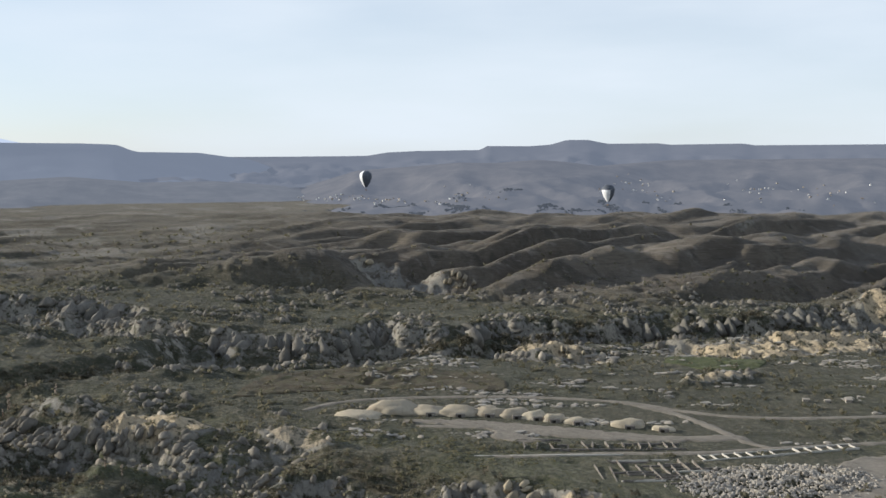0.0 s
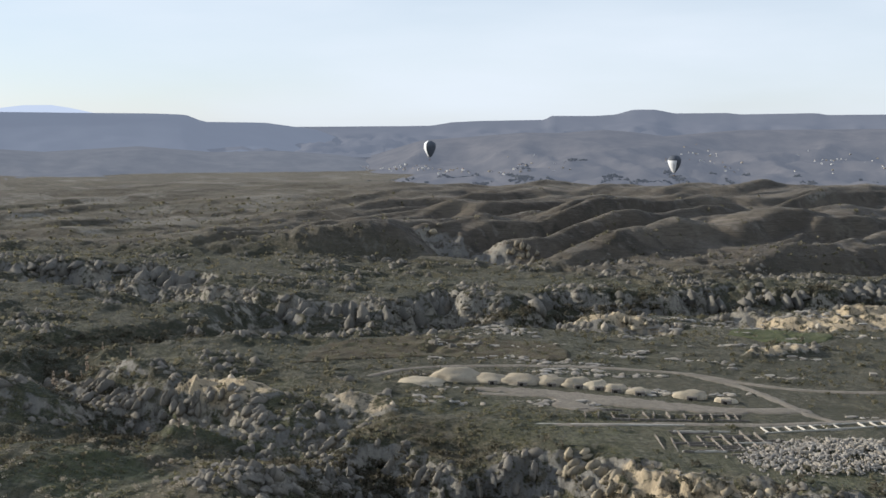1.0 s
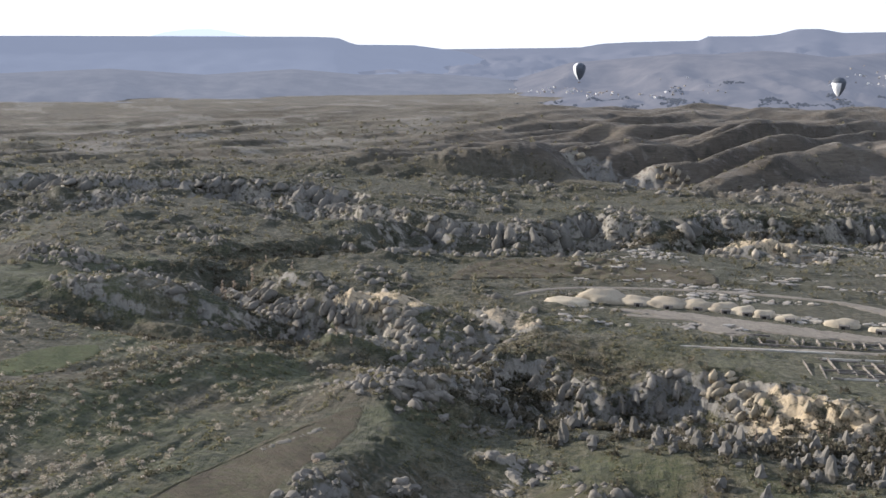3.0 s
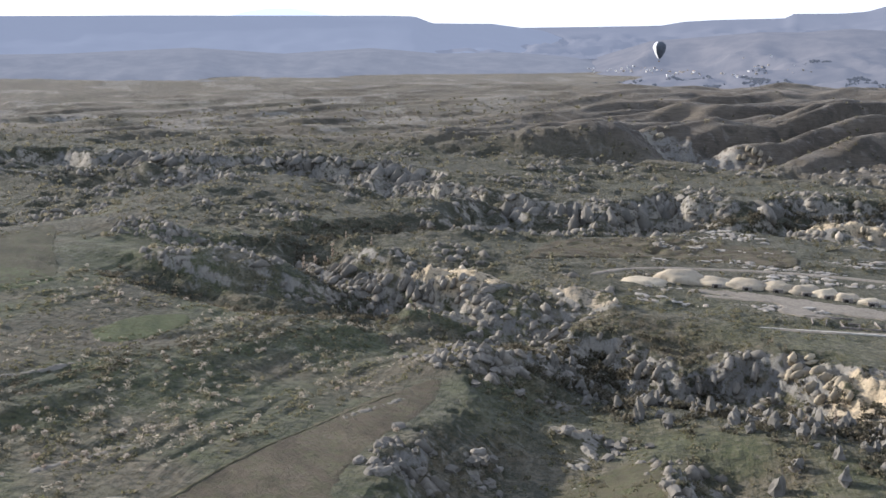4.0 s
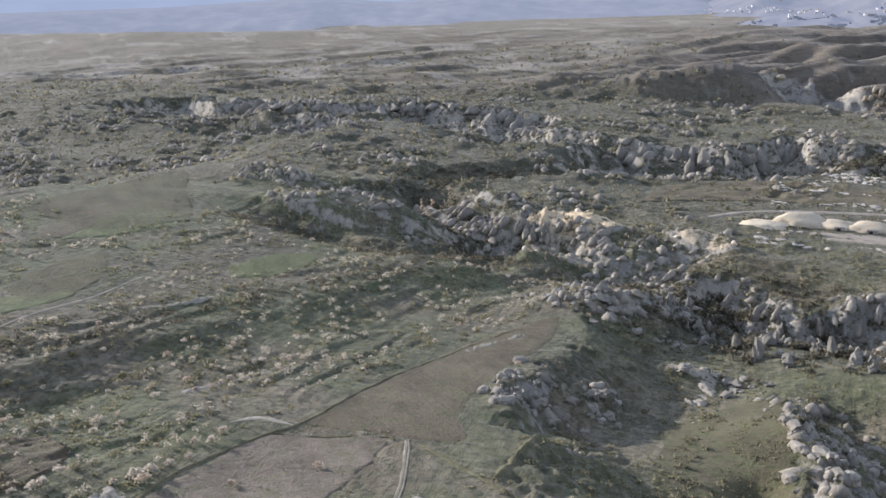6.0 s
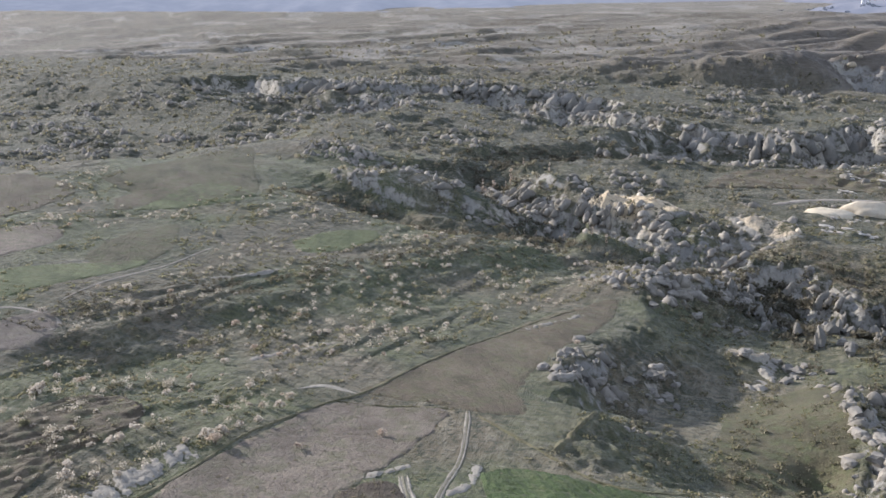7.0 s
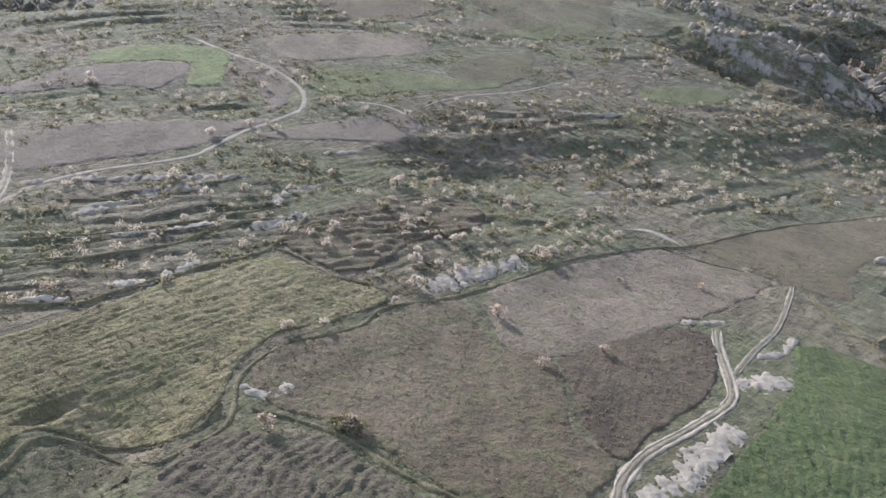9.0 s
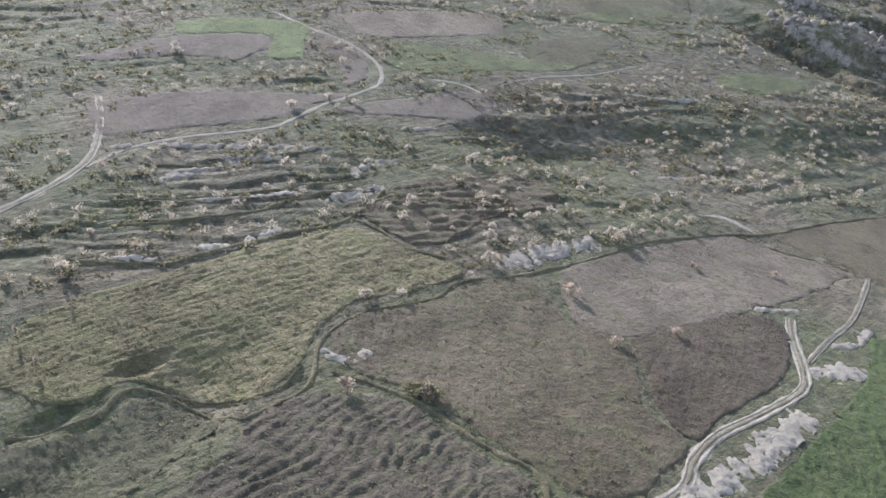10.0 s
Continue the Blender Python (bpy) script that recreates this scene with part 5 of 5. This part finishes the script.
def build_thicket():
    """Leafless thickets on the terrace edge and along the gully floors."""
    r = np.random.default_rng(16)
    edge = smooth_line([(-206, 120), (-198, 150), (-184, 190), (-176, 223), (-164, 270), (-154, 297), (-142, 325)], 1.0)
    floor = smooth_line([(-250, 335), (-190, 325), (-150, 345), (-155, 372), (-205, 425), (-225, 470), (-180, 530), (-100, 570)], 1.0)
    gorge = smooth_line([(-62, 342), (-35, 318), (0, 298), (40, 280), (90, 262), (120, 256)], 1.0)
    cliff = smooth_line([(-60, 655), (0, 665), (60, 700), (160, 715), (280, 745)], 1.0)
    clouds = []
    for line, spread, shift, n, big in ((edge, 6, 4, 600, 0.6), (floor, 11, 0, 1700, 1.0), (gorge, 15, 0, 4200, 1.35), (cliff, 14, 0, 900, 2.0)):
        p = line[r.integers(0, len(line), n)] + r.normal(0, spread, (n, 2)) - [shift, 0]
        clump = waves(p[:, 0], p[:, 1], 13, 161, 2)
        p = p[clump > -0.1]
        z = land(p[:, 0], p[:, 1])[0]
        for (x, y), h in zip(p, z):
            s = big * r.uniform(0.5, 1.25)
            clouds.append((flakes(r, 18, 0.5) + (r.normal(size=(18, 3)) * [0.7, 0.7, 0.4] + [0, 0, 0.8])[:, None, :]) * s + [x, y, h])
    me = flake_mesh("thicket", np.concatenate(clouds), M_BRUSH)
    tagged(new("thicket", me), "leafless grey brown thicket along the gullies", "bushes", kind="stuff")


def build_shrubs():
    """Low twiggy shrubs and suckers that fill the old orchard terraces."""
    r = np.random.default_rng(26)
    n = 3800
    x, y = r.uniform(-330, -92, n), r.uniform(-20, 335, n)
    bank = np.interp(y, [-20, 36, 90, 133, 215, 270, 330], [-156, -128, -126, -125, -113, -100, -95])
    clump = waves(x * 1.4 + 0.3 * y, y * 0.8, 26, 171, 3)
    keep = (x < bank - 1) & ~((x > -156) & (y < 62)) & (clump > np.where(x > -180, -0.05, 0.22))
    for line in TRACKS.values():
        keep &= np.abs(away(x, y, line)[0]) > 2.5
    for cx, cy, u, v in LOTS:
        keep &= np.hypot((x - cx) / u, (y - cy) / v) > 0.85
    x, y = x[keep], y[keep]
    z = land(x, y)[0]
    size = 0.6 + 0.95 * r.random(len(x)) ** 1.6
    at = np.repeat(np.arange(len(x)), 90)
    offset = r.normal(size=(len(at), 3)) * [0.4, 0.4, 0.28] + [0, 0, 0.6]
    offset[:, 2] = np.maximum(offset[:, 2], 0.05)
    corners = (flakes(r, len(at), 0.12) + offset[:, None, :]) * size[at][:, None, None] + np.stack([x, y, z], 1)[at][:, None, :]
    tagged(new("orchard_shrubs", flake_mesh("orchard_shrubs", corners, M_SHRUB)), "low twiggy shrubs crowding the orchard terraces", "bushes", kind="stuff")


def build_weeds():
    """Weeds, clods and stubble tufts over the tilled fields near the track."""
    r = np.random.default_rng(36)
    n = 20000
    x, y = r.uniform(-152, -34, n), r.uniform(-34, 150, n)
    clump = waves(x + 0.4 * y, y, 7, 181, 3)
    bank = np.interp(y, [-20, 36, 90, 133, 150], [-150, -150, -122, -120, -116])
    keep = (clump > -0.25) & (r.random(n) < 0.8) & (x > bank) & (x < np.interp(y, [-34, 0, 40, 60, 130], [-80, -70, -64, -67, -84]))
    keep &= ~((x > -121) & (x < -90) & (y > 72) & (y < 142)) | (r.random(n) < 0.22)
    for line in TRACKS.values():
        keep &= np.abs(away(x, y, line)[0]) > 1.8
    x, y = x[keep], y[keep]
    z = land(x, y)[0] + 0.16
    size = 0.09 + 0.2 * r.random(len(x)) ** 2.5
    at = np.repeat(np.arange(len(x)), 5)
    offset = r.normal(size=(len(at), 3)) * [0.9, 0.9, 0.15] + [0, 0, 0.4]
    corners = (flakes(r, len(at), 0.75) + offset[:, None, :]) * size[at][:, None, None] + np.stack([x, y, z], 1)[at][:, None, :]
    tagged(new("field_weeds", flake_mesh("field_weeds", corners, M_WEED)), "dry weeds and clods over the tilled fields", "grass", kind="stuff")


build_thicket()
build_shrubs()
build_weeds()
build_scrub("scrub", "low grey green scrub scattered over the slopes", 4, 34000, 60, 330, 20, 0.36)
build_scrub("valley_scrub", "dark thorny scrub dotted over the badlands", 5, 105000, 330, 1380, 6, 0.65)
build_tufts()

# ---------------------------------------------------------------- quarry side: mounds, walls, rubble
M_DARK = plain("dark_opening", (0.02, 0.018, 0.016), (0.035, 0.03, 0.026), 2.0)
M_WHITE = plain("white_plaster", (0.66, 0.645, 0.61), (0.78, 0.76, 0.72), 0.4)
M_SAND = plain("sand_plaster", (0.33, 0.29, 0.24), (0.42, 0.375, 0.31), 0.4)
M_ROOF = plain("roof_tile", (0.26, 0.17, 0.13), (0.36, 0.27, 0.22), 1.0)
M_WALL = plain("wall_stone", (0.13, 0.115, 0.10), (0.26, 0.235, 0.20), 0.9)
M_WALL_TOP = plain("pale_wall", (0.42, 0.395, 0.345), (0.54, 0.50, 0.43), 0.9)
rng = random.Random(21)
for k, (x, y, w, h) in enumerate(((-38, 438, 14, 3), (-22, 446, 17, 6), (-6, 443, 13, 4), (8, 441, 13, 4.5), (22, 440, 11, 5), (33, 437, 10, 4.5), (42, 434, 9, 4), (50, 430, 8, 3.5), (60, 426, 8, 3), (82, 420, 10, 4), (96, 414, 7, 2.5))):
    thing = new("tuff_mound")
    tagged(thing, "pale tuff mound with a low stone hut front", "mound", "pale mounds")
    thing.matrix_world = pose(x, y, up(x, y) - 0.3, 0, 0, rng.uniform(-15, 15))
    v, f = lump(ICO3, 80 + k, 0.17, 1.9)
    v = v * np.array([w * 0.76, w * 0.40, h * 0.95])
    v[:, 2] = np.maximum(v[:, 2], -0.4)
    body = new("mound", joined("mound", [(v, f)], M_SANDY))
    body.parent = thing
    if k > 1:
        bm = bmesh.new()
        box(bm, -2.2, -w * 0.36 - 1.4, -0.3, 2.2, -w * 0.30 + 0.8, 2.0)
        bmesh.ops.bevel(bm, geom=bm.edges[:], offset=0.12, segments=1, affect="EDGES")
        hut = part("hut_front", bm, M_WALL, thing)
        bm = bmesh.new()
        box(bm, -1.2, -w * 0.36 - 1.46, -0.2, 0.4, -w * 0.36 - 1.36, 1.5)
        part("doorway", bm, M_DARK, hut)


def low_wall(x, y, length, turn, high=0.9, thick=0.6, material=M_WALL, label="low ruined stone wall", group="ruined walls"):
    """A low wall of three slightly shifted courses with a worn top."""
    r = random.Random(int(x * 31 + y * 17))
    bm = bmesh.new()
    n = max(2, int(length / 1.4))
    prev = None
    for k in range(n + 1):
        u = -length / 2 + length * k / n
        t = thick / 2 * r.uniform(0.85, 1.15)
        h = high * r.uniform(0.75, 1.1)
        ring = [bm.verts.new(p) for p in ((u, -t * 1.15, -1.2), (u, -t, h * 0.9), (u, -t * 0.6, h), (u, t * 0.6, h), (u, t, h * 0.9), (u, t * 1.15, -1.2))]
        if prev:
            for j in range(5):
                bm.faces.new((prev[j], prev[j + 1], ring[j + 1], ring[j]))
        else:
            bm.faces.new(ring)
        prev = ring
    bm.faces.new(prev[::-1])
    bmesh.ops.recalc_face_normals(bm, faces=bm.faces[:])
    ob = part("stone_wall", bm, material)
    ob.matrix_world = pose(x, y, up(x, y), 0, 0, turn)
    return tagged(ob, label, "wall", group)


# room plans of the ruin below the lower road
rng = random.Random(47)
for k in range(9):
    low_wall(58 + 4.9 * k + rng.uniform(-1, 1), 352 + rng.uniform(-4, 4), rng.uniform(10, 26), 94 + rng.uniform(-5, 5), rng.uniform(0.5, 1.0), 0.45)
for k in range(12):
    low_wall(62 + 34 * rng.random(), 366 - 2.6 * k, rng.uniform(7, 20), 3 + rng.uniform(-4, 4), rng.uniform(0.5, 0.9), 0.45)
for x, y, length in ((76, 366, 22), (92, 352, 14), (72, 340, 16)):
    low_wall(x, y, length, 3, 0.7, 0.5, M_WALL_TOP, "pale topped ruined stone wall", "ruined walls")
for k in range(12):
    low_wall(34 + 5.6 * k + rng.uniform(-1.4, 1.4), 386 + 0.2 * k + rng.uniform(-1, 1), rng.uniform(5, 11), 92 + rng.uniform(-8, 8), rng.uniform(0.6, 1.2), 0.5)
for x, y, length in ((50, 390, 28), (84, 391, 26), (60, 382, 34), (90, 383, 16), (40, 396, 18)):
    low_wall(x, y, length, 1 + rng.uniform(-2, 2), 0.8, 0.5)
low_wall(40, 374, 62, 2, 0.6, 0.7, M_WALL_TOP, "pale stone retaining wall below the lane", "ruined walls")
# terrace compartments along the road
for k in range(14):
    if k in (7,):
        continue
    t = k / 13
    x, y = 101 + 66 * t, 370.5 + 16.5 * t
    low_wall(x, y, 6.5, 102, 0.7, 0.55, M_WALL_TOP, "pale stone cross wall of a road terrace", "terrace walls")
low_wall(134, 375.5, 70, 14, 0.6, 0.45, M_WALL_TOP, "low stone retaining wall along the road", "terrace walls")
low_wall(133, 382.3, 70, 14, 0.6, 0.45, M_WALL_TOP, "low stone retaining wall along the road", "terrace walls")


def build_rubble():
    r = np.random.default_rng(8)
    shapes = [(np.sign(v) * np.abs(v) ** 0.6, f) for v, f in (lump(ICO1, 400 + k, 0.4, 1.2) for k in range(10))]
    lumps = []
    n = 3000
    for k in range(n):
        u, v = r.uniform(-1, 1), r.uniform(-1, 1)
        if u * u + v * v > 1:
            continue
        x, y = 120 + 36 * u + 5 * v + r.normal(0, 2.5), 338 + 22 * v + 4 * u + r.normal(0, 2.0)
        heap = 2.2 * (1 - u * u - v * v) * (0.6 + 0.4 * math.sin(x * 0.35) * math.cos(y * 0.4))
        p, f = shapes[k % 10]
        s = 0.3 + 0.75 * r.random() ** 2.2
        a = r.uniform(0, 3.1)
        p = np.column_stack([p[:, 0] * math.cos(a) - 0.6 * p[:, 1] * math.sin(a), p[:, 0] * math.sin(a) + 0.6 * p[:, 1] * math.cos(a), p[:, 2] * r.uniform(0.5, 1.0)])
        lumps.append((p * s + [x, y, up(x, y) + heap + 0.2], f))
    tagged(new("rubble_heap", joined("rubble_heap", lumps, M_STONE, False)), "heap of pale quarried tuff blocks", "rubble", kind="stuff")


build_rubble()


def build_quarry_stones():
    """Loose pale stones and low ledges strewn in bands over the quarry meadows."""
    r = np.random.default_rng(18)
    n = 16000
    x, y = r.uniform(-40, 330, n), r.uniform(392, 650, n)
    band = waves(x * 0.4 + 0.2 * y, y * 1.5, 24, 191, 3)
    keep = band > 0.42
    for line in TRACKS.values():
        keep &= np.abs(away(x, y, line)[0]) > 4
    x, y = x[keep], y[keep]
    z = land(x, y)[0]
    shapes = [(np.sign(v) * np.abs(v) ** 0.7, f) for v, f in (lump(ICO1, 440 + k, 0.4, 1.2) for k in range(8))]
    lumps = []
    for k in range(len(x)):
        v, f = shapes[k % 8]
        size = 0.35 + 1.3 * r.random() ** 3
        lumps.append((v * [size * r.uniform(1.0, 2.4), size, size * r.uniform(0.4, 0.8)] + [x[k], y[k], z[k] + 0.1 * size], f))
    tagged(new("quarry_stones", joined("quarry_stones", lumps, M_STONE, False)), "loose pale stones strewn over the quarry meadows", "stones", kind="stuff")


build_quarry_stones()


def house(name, w, d, h, material, pitched, label, rows=1):
    """A small block house: walls, roof, door and windows."""
    thing = new(name)
    tagged(thing, label, "house", "village houses")
    bm = bmesh.new()
    box(bm, -w / 2, -d / 2, -3, w / 2, d / 2, h)
    wall = part("wall", bm, material, thing)
    bm = bmesh.new()
    if pitched:
        v = [bm.verts.new(p) for p in ((-w / 2 - .4, -d / 2 - .4, h), (w / 2 + .4, -d / 2 - .4, h), (w / 2 + .4, d / 2 + .4, h), (-w / 2 - .4, d / 2 + .4, h), (-w / 2 - .4, 0, h + d * .25), (w / 2 + .4, 0, h + d * .25))]
        for f in ((3, 2, 1, 0), (0, 1, 5, 4), (2, 3, 4, 5), (1, 2, 5), (3, 0, 4)):
            bm.faces.new([v[k] for k in f])
        part("roof", bm, M_ROOF, thing)
    else:
        box(bm, -w / 2 - .25, -d / 2 - .25, h, w / 2 + .25, d / 2 + .25, h + .5)
        part("roof", bm, material, thing)
    for row in range(rows):
        for k in range(3):
            bm = bmesh.new()
            u = -w * 0.33 + w * 0.33 * k
            box(bm, u - .6, -d / 2 - .06, row * 3 + 1.0, u + .6, -d / 2 + .1, row * 3 + 2.4)
            part("window", bm, M_DARK, wall)
    bm = bmesh.new()
    box(bm, w * 0.42 - .5, -d / 2 - .06, 0, w * 0.42 + .5, -d / 2 + .1, 2.1)
    part("door", bm, M_DARK, wall)
    return thing


HOUSES = [house("house", 11, 8, 6, M_WHITE, True, "white two-storey village house with tiled roof", 2), house("house", 10, 8, 4, M_SAND, False, "sand-coloured flat-roofed village house"),
          house("house", 13, 9, 7, M_WHITE, False, "white flat-roofed village house", 2), house("house", 9, 8, 4, M_SAND, True, "sand-coloured village house with tiled roof")]


def slope_height(turn, q):
    return float(ridge_height(np.array([turn]), np.array([float(q)]), HILLS)[0])


rng = random.Random(31)
SPOTS = [(5.5, 2.75, 3.0, 0.14, 50), (1.5, 3.0, 3.5, 0.12, 22), (-10.5, 2.0, 1.5, 0.35, 26), (-13, 2.6, 1.0, 0.25, 10), (-20, 2.4, 4.0, 0.35, 40), (-2, 2.6, 2.0, 0.3, 14)]
for turn, drop, a, b, n in SPOTS:
    for _ in range(n):
        t, d = turn + a * rng.uniform(-1, 1), drop + b * rng.gauss(0, 0.8)
        # walk out over the hill side until the sight line meets it
        for q in range(1560, 2700, 10):
            x, y = -math.sin(radians(t)) * q, math.cos(radians(t)) * q
            if 80 - q * math.tan(radians(d)) <= slope_height(t, q):
                break
        src = rng.choice(HOUSES)
        m = pose(x, y, slope_height(t, q) + 0.5, 0, 0, rng.uniform(-40, 40)) @ Matrix.Scale(rng.uniform(0.4, 0.7), 4)
        if src.location.length < 1:
            src.matrix_world = m
        else:
            copy_thing(src, m)


def build_far_wood():
    r = np.random.default_rng(9)
    shapes = [lump(ICO1, 700 + k, 0.4, 1.1) for k in range(8)]
    lumps = []
    while len(lumps) < 2600:
        t, q = r.uniform(-26, 9), r.uniform(1560, 2150)
        if waves(np.array([t * 40.0]), np.array([q]), 70, 141, 2)[0] < 0.1 + (q - 1560) / 900:
            continue
        v, f = shapes[len(lumps) % 8]
        s = r.uniform(1.2, 2.6)
        lumps.append((v * [s * 1.6, s * 1.6, s] + [-math.sin(radians(t)) * q, math.cos(radians(t)) * q, slope_height(t, q) + s * 0.5], f))
    # the wood's material also glows faintly to imitate haze
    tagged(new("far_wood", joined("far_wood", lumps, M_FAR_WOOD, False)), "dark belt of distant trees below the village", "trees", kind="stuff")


build_far_wood()

# quarry office and hillside hut
for x, y, s, src in ((176, 464, 0.5, HOUSES[1]), (186, 463, 0.45, HOUSES[1]), (196, 462, 0.5, HOUSES[1]), (318, 700, 0.8, HOUSES[1])):
    ob = copy_thing(src, pose(x, y, up(x, y), 0, 0, -8) @ Matrix.Scale(s, 4))
    tagged(ob, "low pale stone building beside the gravel road", "house", "quarry buildings")

# ---------------------------------------------------------------- hot-air balloons


def balloon(x, y, z, wide, turn, colours, label):
    thing = new("hot_air_balloon")
    tagged(thing, label, "balloon", "balloons")
    thing.matrix_world = pose(x, y, z, 0, 0, turn)
    prof = [(0.10, -0.78), (0.22, -0.62), (0.36, -0.38), (0.46, -0.12), (0.5, 0.10), (0.46, 0.30), (0.34, 0.45), (0.18, 0.525), (0.0, 0.55)]
    gores = 24
    for half in range(2):
        bm = bmesh.new()
        rows = []
        for r, h in prof:
            rows.append([bm.verts.new((wide * r * (1 + 0.02 * math.cos(math.pi * (k % 2))) * math.cos(2 * math.pi * k / gores), wide * r * math.sin(2 * math.pi * k / gores), wide * h)) for k in range(half * gores // 2, (half + 1) * gores // 2 + 1)] if r else None)
        tip = bm.verts.new((0, 0, wide * 0.55))
        for a, b in zip(rows, rows[1:]):
            for k in range(gores // 2):
                bm.faces.new((a[k], a[k + 1], b[k + 1], b[k]) if b else (a[k], a[k + 1], tip))
        part("envelope", bm, colours[half], thing, smooth_faces=True)
    if len(colours) > 2:
        bm = bmesh.new()
        cap = [(0.505, 0.16), (0.475, 0.30), (0.35, 0.457), (0.19, 0.533), (0.02, 0.558)]
        rows = [[bm.verts.new((wide * r * math.cos(2 * math.pi * k / gores), wide * r * math.sin(2 * math.pi * k / gores), wide * h)) for k in range(gores)] for r, h in cap]
        for a, b in zip(rows, rows[1:]):
            for k in range(gores):
                bm.faces.new((a[k], a[(k + 1) % gores], b[(k + 1) % gores], b[k]))
        bm.faces.new(rows[-1])
        part("crown_panel", bm, colours[2], thing)
    bm = bmesh.new()
    box(bm, -1.5, -1, -wide * 0.78 - 5.0, 1.5, 1, -wide * 0.78 - 3.7)
    bmesh.ops.bevel(bm, geom=bm.edges[:], offset=0.15, segments=1, affect="EDGES")
    part("basket", bm, plain("wicker", (0.16, 0.10, 0.05), (0.22, 0.14, 0.07), 4.0), thing)
    for sx in (-1, 1):
        for sy in (-1, 1):
            bm = bmesh.new()
            tapered(bm, (1.4 * sx, 0.9 * sy, -wide * 0.78 - 3.8), (wide * 0.07 * sx, wide * 0.07 * sy, -wide * 0.76), 0.05, 0.05, 4)
            part("rope", bm, M_DARK, thing)


# dark cloth lifted towards blue grey, haze put into its colour
M_FABRIC_DARK = plain("dark_fabric", (0.085, 0.095, 0.115), (0.11, 0.12, 0.14), 0.2, 0.6)
M_FABRIC_WHITE = plain("white_fabric", (0.78, 0.78, 0.78), (0.84, 0.84, 0.84), 0.2, 0.6)
balloon(-128, 1622, 38, 20.5, 60, (M_FABRIC_WHITE, M_FABRIC_DARK), "dark balloon with a white side, floating over the valley")
balloon(235, 1390, 24, 18.5, 100, (M_FABRIC_WHITE, M_FABRIC_DARK, M_FABRIC_DARK), "white and dark balloon with a black top, floating over the valley")
